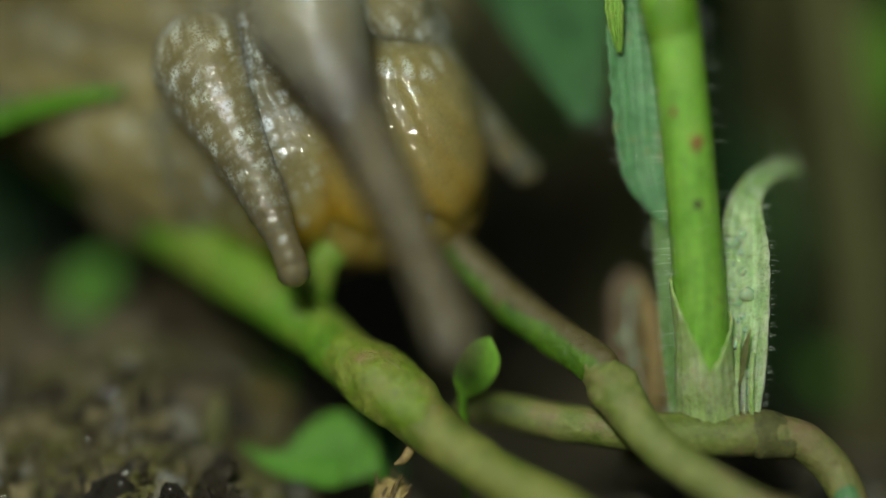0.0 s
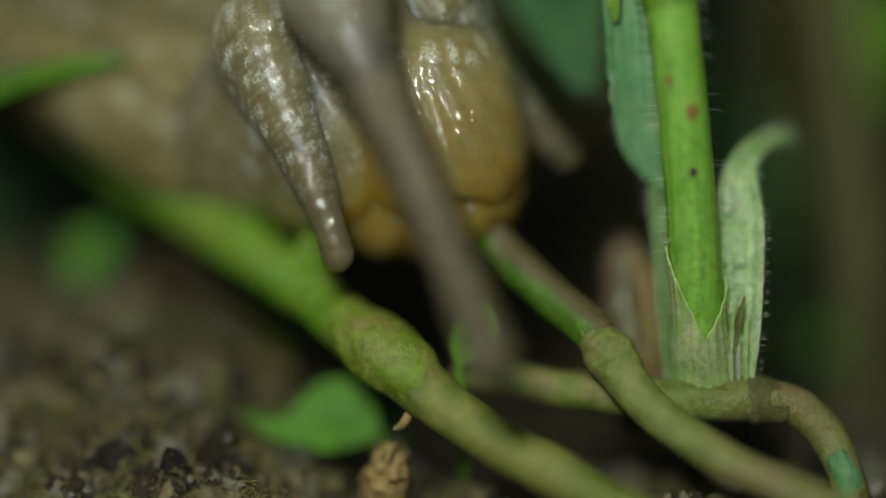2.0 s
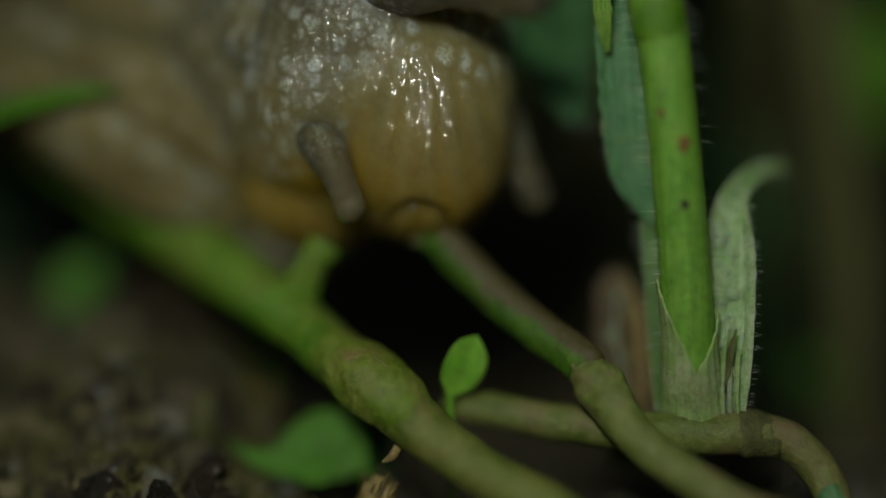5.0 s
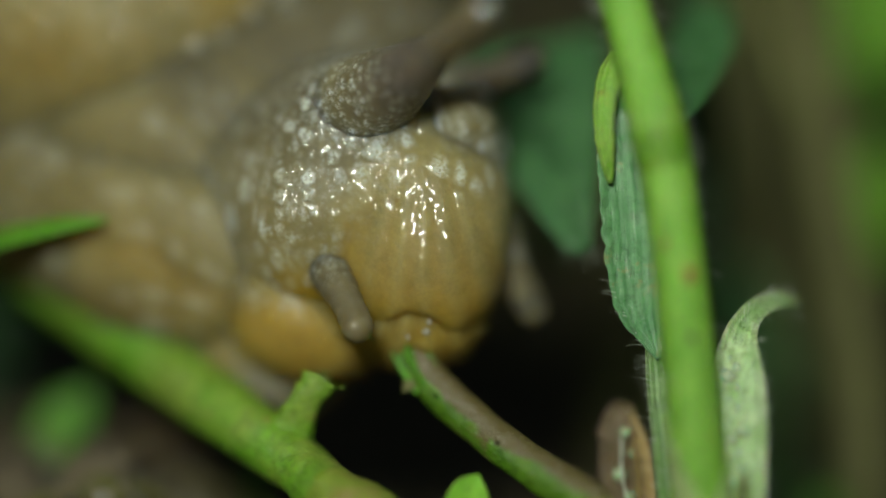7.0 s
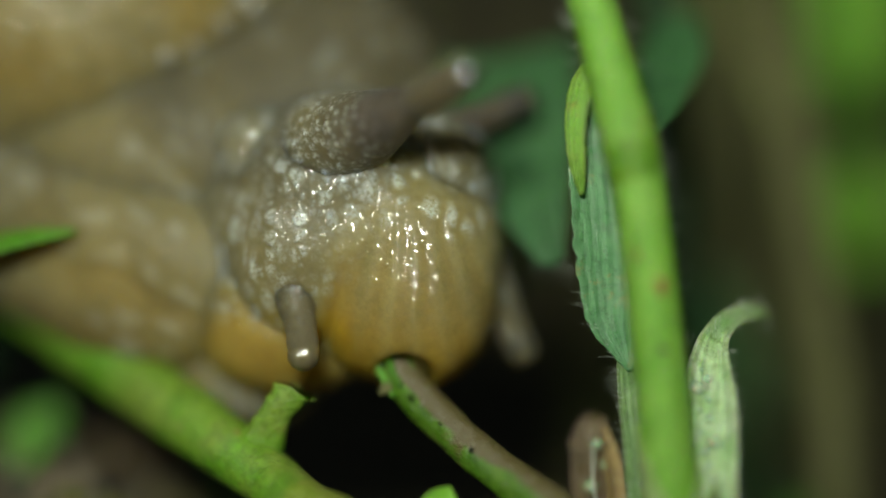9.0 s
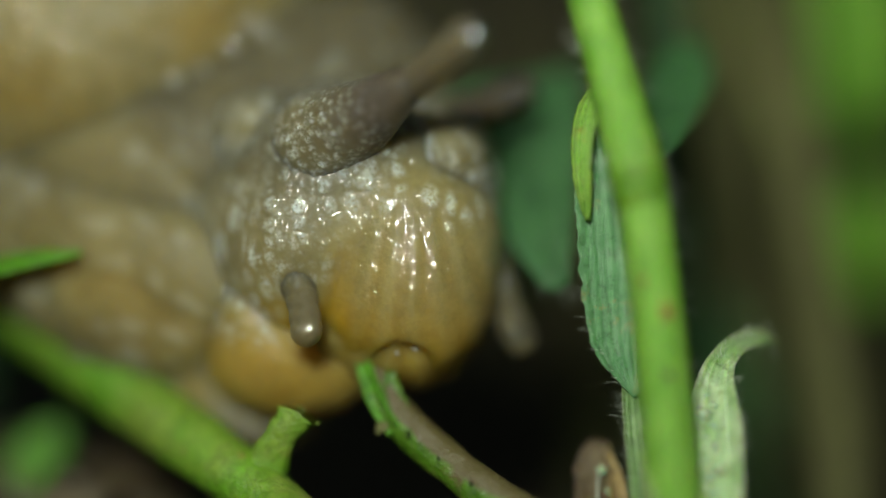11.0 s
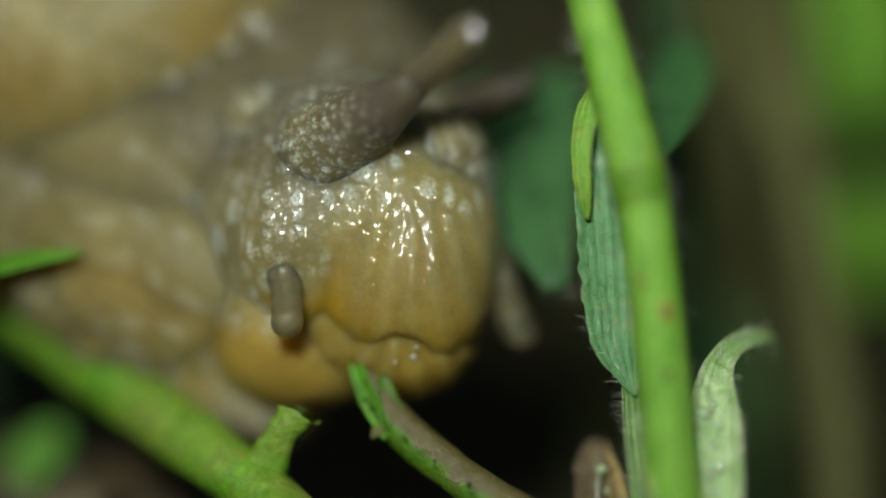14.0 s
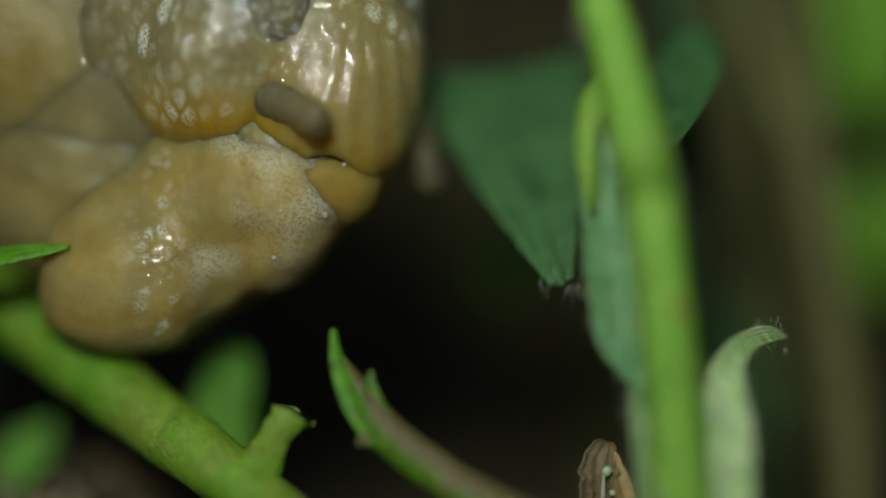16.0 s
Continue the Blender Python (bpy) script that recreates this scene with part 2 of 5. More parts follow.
def tube(points, around=20, steps=8, rough=0.0, rate=1.5, ribs=0, rib=0.0, flat=1.0, seed=0.0, round_ends=True):
    """A tapering tube along rows of x, y, z, radius, with worn relief. Returns verts, faces and the place along it (0..1)."""
    rows = spline(points, steps)
    line, rad = rows[:, :3], np.maximum(rows[:, 3], 0.01)
    if round_ends:
        t0, t1 = line[1] - line[0], line[-1] - line[-2]
        t0, t1 = t0 / np.linalg.norm(t0), t1 / np.linalg.norm(t1)
        head = [(line[0] - t0 * rad[0] * math.sin(q), rad[0] * math.cos(q)) for q in (1.45, 1.1, 0.7, 0.35)]
        tail = [(line[-1] + t1 * rad[-1] * math.sin(q), rad[-1] * math.cos(q)) for q in (0.35, 0.7, 1.1, 1.45)]
        line = np.vstack([[h[0] for h in head], line, [h[0] for h in tail]])
        rad = np.concatenate([[h[1] for h in head], rad, [h[1] for h in tail]])
    _, a, b = frames_along(line)
    ang = np.linspace(0, 2 * math.pi, around, endpoint=False)
    ring = a[:, None] * np.cos(ang)[None, :, None] + b[:, None] * np.sin(ang)[None, :, None] * flat
    scale = rad[:, None] * (1 + rib * np.cos(ang * ribs)[None, :]) if ribs else np.repeat(rad[:, None], around, 1)
    verts = (line[:, None] + ring * scale[..., None]).reshape(-1, 3)
    if rough:
        normal = ring.reshape(-1, 3)
        verts = verts + normal * (rough * wobble(verts, rate, seed) + 0.4 * rough * wobble(verts, rate * 3.1, seed + 9))[:, None]
    n = len(line)
    faces = [(i * around + j, i * around + (j + 1) % around, (i + 1) * around + (j + 1) % around, (i + 1) * around + j)
             for i in range(n - 1) for j in range(around)]
    faces += [tuple(range(around))[::-1], tuple(range((n - 1) * around, n * around))]
    return verts, faces, np.repeat(np.linspace(0, 1, n), around)


def leaf(points, facing, steps=10, across=14, cup=0.15, thick=0.12, ridges=0, ridge=0.0, ragged=0.0, wave=0.0, seed=0.0):
    """A leaf blade with thickness along rows of x, y, z, half-width; facing: the way its upper side looks; cup: how far
    its edges rise, in half-widths; ridges: raised veins across; ragged: a torn edge."""
    rows = spline(points, steps)
    line, half = rows[:, :3], np.maximum(rows[:, 3], 0.02)
    t = np.gradient(line, axis=0)
    t /= np.linalg.norm(t, axis=1)[:, None]
    side = np.cross(t, np.asarray(facing, float))
    side /= np.linalg.norm(side, axis=1)[:, None]
    up = np.cross(side, t)
    s = np.linspace(-1, 1, across)
    rim = np.ones((len(line), 1))
    if ragged:
        rim = 1 + ragged * np.array([noise.noise(Vector((i * 0.45, seed, 3.0))) + 0.6 * noise.noise(Vector((i * 1.3, seed, 7.0))) for i in range(len(line))])[:, None]
    lift = cup * half[:, None] * (s ** 2)[None, :] - 0.25 * cup * half[:, None] * np.exp(-(s / 0.12) ** 2)[None, :]
    if ridges:
        lift = lift + ridge * np.cos(s * math.pi * ridges)[None, :]
    if wave:
        lift = lift + wave * np.sin(np.linspace(0, 9, len(line)) + seed)[:, None] * (s * np.abs(s))[None, :]
    top = line[:, None] + side[:, None] * (half[:, None] * rim * s[None, :])[..., None] + up[:, None] * lift[..., None]
    body = thick * (1 - 0.8 * np.abs(s) ** 3)
    low = top - up[:, None] * body[None, :, None]
    n, k = len(line), across
    verts = np.vstack([top.reshape(-1, 3), low.reshape(-1, 3)])
    o = n * k
    faces = []
    for i in range(n - 1):
        for j in range(k - 1):
            q = (i * k + j, (i + 1) * k + j, (i + 1) * k + j + 1, i * k + j + 1)
            faces += [q, tuple(o + v for v in q[::-1])]
        faces += [(i * k, o + i * k, o + (i + 1) * k, (i + 1) * k),
                  (i * k + k - 1, (i + 1) * k + k - 1, o + (i + 1) * k + k - 1, o + i * k + k - 1)]
    for i in (0, n - 1):
        for j in range(k - 1):
            q = (i * k + j, i * k + j + 1, o + i * k + j + 1, o + i * k + j)
            faces.append(q if i == 0 else q[::-1])
    return verts, faces


def hairs(roots, ways, lengths, radius=0.012, droop=0.15):
    """Fine tapering hairs, three-sided, each bent a little."""
    verts, faces = [], []
    for root, way, length in zip(roots, ways, lengths):
        way = Vector(way).normalized()
        a = way.orthogonal().normalized()
        b = way.cross(a)
        for i, u in enumerate((0.0, 0.5, 1.0)):
            c = Vector(root) + way * length * u + Vector((0, 0, -droop * length * u * u))
            r = radius * (1 - 0.85 * u)
            for q in range(3):
                verts.append(c + (a * math.cos(q * 2.094) + b * math.sin(q * 2.094)) * r)
        o = len(verts) - 9
        for i in range(2):
            for q in range(3):
                faces.append((o + i * 3 + q, o + i * 3 + (q + 1) % 3, o + i * 3 + 3 + (q + 1) % 3, o + i * 3 + 3 + q))
    return [tuple(v) for v in verts], faces


def cell_distance(p, seed=0, border=False):
    """Distance to the nearest of one jittered point per unit cell and that cell's random number; with border also how much
    farther the second nearest is."""
    base = np.floor(p).astype(np.int64)
    best, second, pick = np.full(len(p), 9.0), np.full(len(p), 9.0), np.zeros(len(p))
    for dx in (-1, 0, 1):
        for dy in (-1, 0, 1):
            for dz in (-1, 0, 1):
                c = base + (dx, dy, dz)
                h = (c[:, 0] * 73856093) ^ (c[:, 1] * 19349663) ^ (c[:, 2] * 83492791) ^ (seed * 2654435761)
                r = [((h >> k) * 1103515245 + 12345 & 0x7FFFFFFF) / 0x7FFFFFFF for k in (0, 3, 7)]
                d = np.linalg.norm(c + np.stack(r, 1) * 0.9 + 0.05 - p, axis=1)
                near = d < best
                second = np.where(near, best, np.minimum(second, d))
                best, pick = np.where(near, d, best), np.where(near, r[0], pick)
    return (best, pick, second - best) if border else (best, pick)


def smooth(a, b, x):
    u = np.clip((x - a) / (b - a), 0, 1)
    return u * u * (3 - 2 * u)


def blob(lumps, centre, dents=(), blend=0.6, rows=150, cols=260):
    """A closed skin over ellipsoids (centre, radii, optional lean about y in degrees) that flow into one another; seen from
    the centre every point of it shows. Returns verts, faces and outward directions."""
    th = np.linspace(0.0, math.pi, rows)
    ph = np.linspace(0, 2 * math.pi, cols, endpoint=False)
    T, P = np.meshgrid(th, ph, indexing="ij")
    ways = np.stack([np.sin(T) * np.cos(P), np.sin(T) * np.sin(P), np.cos(T)], -1).reshape(-1, 3)
    centre = np.asarray(centre, float)

    def ellipsoid(p, c, r, lean=0.0):
        q = p - np.asarray(c, float)
        co, si = math.cos(radians(lean)), math.sin(radians(lean))
        q = np.stack([q[:, 0] * co - q[:, 2] * si, q[:, 1], q[:, 0] * si + q[:, 2] * co], 1)
        r = np.asarray(r, float)
        k0 = np.linalg.norm(q / r, axis=1)
        k1 = np.linalg.norm(q / (r * r), axis=1)
        return k0 * (k0 - 1) / np.maximum(k1, 1e-6)

    def field(p):
        d = None
        for lump in lumps:
            e = ellipsoid(p, *lump)
            if d is None:
                d = e
            else:
                h = np.clip(0.5 + 0.5 * (d - e) / blend, 0, 1)
                d = d * (1 - h) + e * h - blend * h * (1 - h)
        for lump in dents:
            e = -ellipsoid(p, *lump)
            h = np.clip(0.5 + 0.5 * (e - d) / 0.3, 0, 1)
            d = d * (1 - h) + e * h + 0.3 * h * (1 - h)
        return d
    far = np.full(len(ways), 14.0)
    near = np.zeros(len(ways))
    for _ in range(26):
        mid = (near + far) / 2
        inside = field(centre + ways * mid[:, None]) < 0
        near, far = np.where(inside, mid, near), np.where(inside, far, mid)
    verts = centre + ways * near[:, None]
    e = 0.05
    grad = np.stack([field(verts + np.eye(3)[i] * e) - field(verts - np.eye(3)[i] * e) for i in range(3)], 1)
    grad /= np.linalg.norm(grad, axis=1)[:, None]
    faces = [(i * cols + j, (i + 1) * cols + j, (i + 1) * cols + (j + 1) % cols, i * cols + (j + 1) % cols)
             for i in range(rows - 1) for j in range(cols)]
    return verts, faces, grad



# ---- ground ----
def ground_height(x, y):
    """Lumpy soil, a hollow under the slug and a mossy bank behind."""
    h = 0.9 * noise.fractal(Vector((x * 0.11, y * 0.11, 2.0)), 0.8, 2.1, 5) + 0.75 * noise.fractal(Vector((x * 0.45, y * 0.45, 5.0)), 0.7, 2.0, 6)
    h += 0.16 * noise.fractal(Vector((x * 1.7, y * 1.7, 8.0)), 0.6, 2.1, 4)
    h *= 1.0 / (1 + ((abs(x) + abs(y - 45)) / 150) ** 2)
    step = min(max((y - 38.6) / 6.4, 0.0), 1.0)
    shelf = 4.9 * step * step * (3 - 2 * step) * math.exp(-(max(x + 13, 0) / 7.5) ** 4) * math.exp(-(max(-x - 40, 0) / 20) ** 2) * math.exp(-(max(y - 52, 0) / 9) ** 2)
    mound = shelf + 0.5 * math.exp(-((x + 7) / 8) ** 2 - ((y - 40) / 2.6) ** 2)
    hollow = -3.0 * math.exp(-((x - 2) / 5) ** 2 - ((y - 54) / 8) ** 2)
    rise = (y - 98 - 5 * noise.noise(Vector((x * 0.03, 1, 1)))) / 9
    bank = 21 * (1 + math.tanh(rise))
    return h + mound + hollow + bank


def build_ground():
    def steps(centre, fine, reach):
        out, d, w = [0.0], 0.0, fine
        while d < reach:
            if d > 16:
                w *= 1.09
            d += w
            out.append(d)
        return np.array([centre - v for v in out[:0:-1]] + [centre + v for v in out])
    xs, ys = steps(-4, 0.22, 60000), steps(47, 0.22, 60000)
    verts = [(x, y, ground_height(x, y)) for y in ys for x in xs]
    n = len(xs)
    faces = [(j * n + i, j * n + i + 1, (j + 1) * n + i + 1, (j + 1) * n + i) for j in range(len(ys) - 1) for i in range(n - 1)]
    tagged(link_mesh("ground", verts, faces, SOIL), "dark damp crumbly soil with moss under the plants", "soil", kind="structure")


build_ground()


def lump_mesh(name, material, seed, size, detail=2):
    bm = bmesh.new()
    bmesh.ops.create_icosphere(bm, subdivisions=detail, radius=1)
    for v in bm.verts:
        v.co *= 1 + 0.45 * noise.noise(v.co * 1.3 + Vector((seed, 0, 0))) + 0.2 * noise.noise(v.co * 3.5 + Vector((0, seed, 0)))
        v.co *= size * MM
    data = bpy.data.meshes.new(name)
    bm.to_mesh(data)
    bm.free()
    data.polygons.foreach_set("use_smooth", [True] * len(data.polygons))
    data.materials.append(material)
    return data


def build_crumbs():
    """Loose soil crumbs and bits of litter over the ground, too many to count."""
    rnd = random.Random(4)
    bm = bmesh.new()
    bmesh.ops.create_icosphere(bm, subdivisions=2, radius=1)
    ball_v = np.array([v.co[:] for v in bm.verts])
    ball_f = [tuple(v.index for v in f.verts) for f in bm.faces]
    bm.free()
    verts, faces = [], []
    for i in range(7600):
        x, y = (rnd.uniform(-24, 16), rnd.uniform(36, 66)) if i < 4600 else (rnd.uniform(-15, 10), rnd.uniform(37.5, 44.5))
        if -3 < x < 0.5 and y < 42.5:
            continue
        r = rnd.choice((0.05, 0.07, 0.1, 0.14, 0.2, 0.32, 0.5) if i < 4600 else (0.05, 0.07, 0.1, 0.14, 0.22, 0.22, 0.3) if i % 40 else (0.3, 0.4, 0.5)) * rnd.uniform(0.7, 1.3)
        p = Vector((x, y, ground_height(x, y) + r * 0.3))
        turn = np.array(Euler((rnd.uniform(0, 6), rnd.uniform(0, 6), rnd.uniform(0, 6))).to_matrix())
        bulge = 1 + np.array([0.9 * noise.noise(Vector(v) * 1.2 + Vector((i * 3.1, 0, 0))) + 0.6 * noise.noise(Vector(v) * 3.0 + Vector((0, i * 3.1, 0))) for v in ball_v])
        v = (ball_v * bulge[:, None] * np.array([r * rnd.uniform(1, 1.5), r * rnd.uniform(0.35, 1), r * rnd.uniform(0.2, 0.8)])) @ turn.T + np.array(p)
        o = len(verts)
        verts += v.tolist()
        faces += [tuple(o + k for k in f) for f in ball_f]
    tagged(link_mesh("soil_crumbs", verts, faces, CRUMB), "loose dark soil crumbs and litter grains on the ground", "soil", kind="stuff")


build_crumbs()


def build_moss():
    """Low cushions of moss on the soil in the foreground: small pointed leaflets round short shoots."""
    rnd = random.Random(8)
    places = [(rnd.uniform(-14, 9), rnd.uniform(38.2, 45)) for _ in range(75)]
    roots, ways, lengths = [], [], []
    for cx, cy in places:
        wide, tall = rnd.uniform(0.35, 1.1), rnd.uniform(0.1, 0.5)
        for _ in range(int(150 * wide)):
            x, y = rnd.gauss(cx, wide * 0.6), rnd.gauss(cy, wide * 0.6)
            if -2.7 < x < -0.9 and y < 41.2:
                continue
            lift = tall * math.exp(-((x - cx) ** 2 + (y - cy) ** 2) / wide ** 2)
            for _ in range(3):
                roots.append((x, y, ground_height(x, y) + lift * rnd.uniform(0.3, 1)))
                ways.append((rnd.gauss(0, 0.8), rnd.gauss(-0.2, 0.8), rnd.uniform(0.1, 1)))
                lengths.append(rnd.uniform(0.15, 0.5))
    v, f = hairs(roots, ways, lengths, radius=0.05, droop=0.4)
    tagged(link_mesh("moss", v, f, MOSS), "short olive moss cushions on damp soil", "moss", kind="stuff")


build_moss()


# ---- the hairy grass plant beside the slug ----
def build_grass_plant():
    plant_root = thing("grass_plant", "upright bright green hairy grass shoot with pale sheaths", "grass", (7.3, 41.4, 2.0))
    o = Vector((7.3, 41.4, 2.0))
    rnd = random.Random(11)

    def add(name, mesh, material, label="", parent=None):
        ob = link_mesh(name, mesh[0], mesh[1], material, label=label)
        ob.parent = parent or plant_root
        base = o if parent is None else Vector((0, 0, 0))
        ob.location = -base * MM
        return ob
    line = [(7.42, 40.85, 3.3, 0.55), (7.35, 40.75, 4.0, 0.66), (7.13, 40.40, 5.6, 0.73), (6.85, 40.30, 8.5, 0.71), (6.52, 40.30, 11.6, 0.70), (6.14, 40.35, 14.4, 0.71),
            (5.93, 40.40, 15.4, 0.76), (5.78, 40.43, 16.1, 0.74), (5.2, 40.55, 18.2, 0.66), (4.6, 40.65, 20.3, 0.62), (3.9, 40.85, 23.0, 0.6), (2.9, 41.15, 27.0, 0.5)]
    v, f, _ = tube(line, around=48, steps=10, ribs=16, rib=0.014, rough=0.015, rate=2.0)
    add("stem", (v, f), STEM)
    add("node", tube([(6.04, 40.35, 14.85, 0.74), (5.95, 40.39, 15.3, 0.78), (5.86, 40.42, 15.75, 0.75)], around=32)[:2], GREENSTEM, "slightly swollen stem node")
    for x, z, r, k in ((6.62, 11.75, 0.23, 0), (6.70, 10.1, 0.14, 1), (6.02, 12.6, 0.13, 2)):
        verts = [(x + r * 0.8 * math.cos(a) * (1 + 0.3 * math.sin(3 * a + k)) * q, 39.59 + 0.09 * (1 - q) * -0.2 + 0.5 * (0.8 * r * math.cos(a) * q) ** 2 + (0.10 if k == 2 else 0), z + r * math.sin(a) * q)
                 for q in (0.3, 0.7, 1.0) for a in np.linspace(0, 2 * math.pi, 12, endpoint=False)]
        faces = [(i * 12 + j, i * 12 + (j + 1) % 12, i * 12 + 12 + (j + 1) % 12, i * 12 + 12 + j) for i in range(2) for j in range(12)] + [tuple(range(12))[::-1]]
        add("blemish", (verts, faces), SCAR if k == 1 else SPOT, "brown scar on the stem")
    # the sheath wraps the foot of the stem and opens in a V
    centre = spline(line, 30)
    turn_steps, rise_steps, top, low = 72, 26, [], []
    for j in range(turn_steps):
        a = 2 * math.pi * j / turn_steps - math.pi
        crest = 5.35 + (2.6 if a < 0 else 1.7) * min(abs(a) / 1.5, 1.0) ** 0.8 + 0.06 * noise.noise(Vector((a * 4, 0, 0)))
        for i in range(rise_steps):
            z = 3.5 + (crest - 3.5) * i / (rise_steps - 1)
            x, y, r = (np.interp(z, centre[:, 2], centre[:, k]) for k in (0, 1, 3))
            r += 0.035 + 0.16 * smooth(6.4, 4.4, z) + 0.25 * smooth(4.5, 3.5, z) + 0.02 * math.cos(a * 19) + 0.10 * (i / rise_steps) ** 6
            for out, q in ((top, r), (low, r - 0.05)):
                out.append((x + q * math.sin(a), y - q * math.cos(a), z))
    n, k = turn_steps, rise_steps
    faces = []
    for j in range(n):
        for i in range(k - 1):
            q = (j * k + i, (j + 1) % n * k + i, (j + 1) % n * k + i + 1, j * k + i + 1)
            faces += [q, tuple(n * k + w for w in q[::-1])]
        faces.append((j * k + k - 1, (j + 1) % n * k + k - 1, n * k + (j + 1) % n * k + k - 1, n * k + j * k + k - 1))
    add("sheath", (top + low, faces), PAPERY, "pale green membranous leaf sheath opening in a V")
    add("dry_strip", leaf([(8.0, 39.9, 5.0, 0.02), (8.1, 39.92, 5.5, 0.07), (8.16, 39.95, 6.0, 0.10), (8.3, 40.0, 6.6, 0.02)], (-0.2, -1, 0.1), cup=0.4, thick=0.05, ragged=0.3), DRY, "thin brown withered strip")
    # leaf rising behind the stem
    add("leaf_sheath", leaf([(6.75, 40.9, 3.7, 0.42), (6.55, 41.0, 5.5, 0.46), (6.35, 41.3, 7.6, 0.44), (6.22, 41.75, 9.4, 0.40), (6.15, 42.1, 10.6, 0.12)], (-0.35, -1, 0.0), cup=0.5, thick=0.14, ridges=6, ridge=0.012, ragged=0.05, steps=12, across=28), DULLSHEATH, "dull green translucent leaf sheath beside the stem")
    pts = [(6.14, 41.65, 9.3, 0.05), (6.0, 41.7, 10.0, 0.5), (5.85, 41.75, 10.9, 0.92), (5.72, 41.8, 13.0, 1.12), (5.5, 41.9, 15.2, 1.05), (5.2, 42.0, 16.8, 0.72), (5.0, 42.2, 17.8, 0.2)]
    add("leaf_blade", leaf(pts, (-0.25, -1, 0.0), cup=0.35, thick=0.14, ridges=9, ridge=0.012, ragged=0.09, wave=0.06, steps=14, across=44), LEAF, "blue-green ribbed grass blade")
    pts = [(4.95, 42.1, 17.9, 0.16), (4.72, 41.6, 17.2, 0.34), (4.55, 41.4, 16.2, 0.36), (4.6, 41.45, 15.2, 0.26), (4.75, 41.6, 14.2, 0.06)]
    add("leaf_fold", leaf(pts, (-0.7, -1, 0.1), cup=0.3, thick=0.08, ridges=5, ridge=0.045, ragged=0.15, wave=0.06, across=30), STEM, "folded light green leaf edge")
    pts = [(8.1, 48.6, 2.0, 0.4), (8.2, 48.8, 8.4, 0.7), (8.3, 49.0, 12.4, 1.0), (8.3, 49.1, 16.3, 1.05), (8.0, 49.4, 20.3, 1.0), (7.7, 49.8, 25.4, 0.7)]
    # this blade's shade comes from its material colour
    add("leaf_blade", leaf(pts, (0.5, -1, 0.3), cup=0.3, thick=0.14, ridges=5, ridge=0.03, ragged=0.04, across=24), SHADELEAF, "ragged grass blade, shade put into its dark green")
    # short leaf whose tip curls away
    pts = [(7.90, 40.35, 3.6, 0.70), (8.02, 40.4, 5.2, 0.80), (8.14, 40.65, 7.0, 0.80), (8.24, 41.05, 8.6, 0.74), (8.34, 41.5, 9.7, 0.52), (8.62, 41.95, 10.3, 0.38), (9.15, 42.5, 10.72, 0.30), (9.9, 43.2, 10.9, 0.24), (10.6, 43.8, 10.8, 0.04)]
    short = leaf(pts, (-0.22, -1, 0.25), cup=0.34, thick=0.22, ridges=5, ridge=0.018, ragged=0.04, steps=14, across=36)
    add("short_leaf", short, SHEATH, "short pale hairy leaf with a curled tip")
    surface = np.array(short[0][:len(short[0]) // 2])
    for i in range(18):
        z = 4.8 + 0.27 * i + rnd.uniform(-0.05, 0.05)
        x = 8.16 + (-0.16 if i % 2 else 0.10) + rnd.uniform(-0.07, 0.07)
        near = surface[np.argmin((surface[:, 0] - x) ** 2 + (surface[:, 2] - z) ** 2)]
        ob = new("droplet", lump_mesh("droplet", BUBBLE, i * 1.7, rnd.choice((0.07, 0.10, 0.13, 0.17, 0.21)), 2))
        ob.parent = plant_root
        ob.location = (Vector(near) + Vector((0, 0.015, 0)) - o) * MM
        tagged(ob, "glistening wet droplet")
    for i in range(3):
        x = 7.95 + 0.20 * i
        add("fold_line", leaf([(x + 0.10, 40.0, 3.8, 0.04), (x, 39.95, 4.8, 0.07), (x + 0.05, 40.1, 5.8, 0.06), (x + 0.16, 40.2, 6.7 - 0.4 * i, 0.02)], (-0.3, -1, 0.1), cup=0.5, thick=0.06, ragged=0.25), (PAPERY, SHEATH, PAPERY)[i], "thin torn membrane edge")
    # hairs
    roots, ways, lengths = [], [], []
    centre = spline(line, 30)
    for _ in range(520):
        p = centre[rnd.randrange(60, len(centre) - 40)]
        a = rnd.uniform(0, 2 * math.pi)
        d = (math.cos(a), math.sin(a), rnd.uniform(-0.05, 0.25))
        if d[1] < -0.55 and rnd.random() < 0.8:
            continue
        roots.append((p[0] + d[0] * p[3] * 0.97, p[1] + d[1] * p[3] * 0.97, p[2]))
        ways.append(d)
        lengths.append(rnd.uniform(0.25, 0.65))
    for _ in range(130):
        u = rnd.random()
        q = spline(pts, 20)
        p = q[int(u * (len(q) - 1))]
        roots.append((p[0] + p[3] * 0.95 * (1 if u < 0.55 else 0.2 * rnd.uniform(-1, 1)), p[1] - (0.42 if u < 0.55 else 0.1), p[2] + (0.0 if u < 0.55 else 0.35 * rnd.choice((-1, 1)))))
        ways.append((rnd.uniform(0.5, 1), rnd.uniform(-1.0, -0.3), rnd.uniform(-0.1, 0.4)) if u < 0.55 else (rnd.uniform(-0.3, 0.5), rnd.uniform(-0.4, 0.2), rnd.choice((-0.8, 1))))
        lengths.append(rnd.uniform(0.10, 0.28))
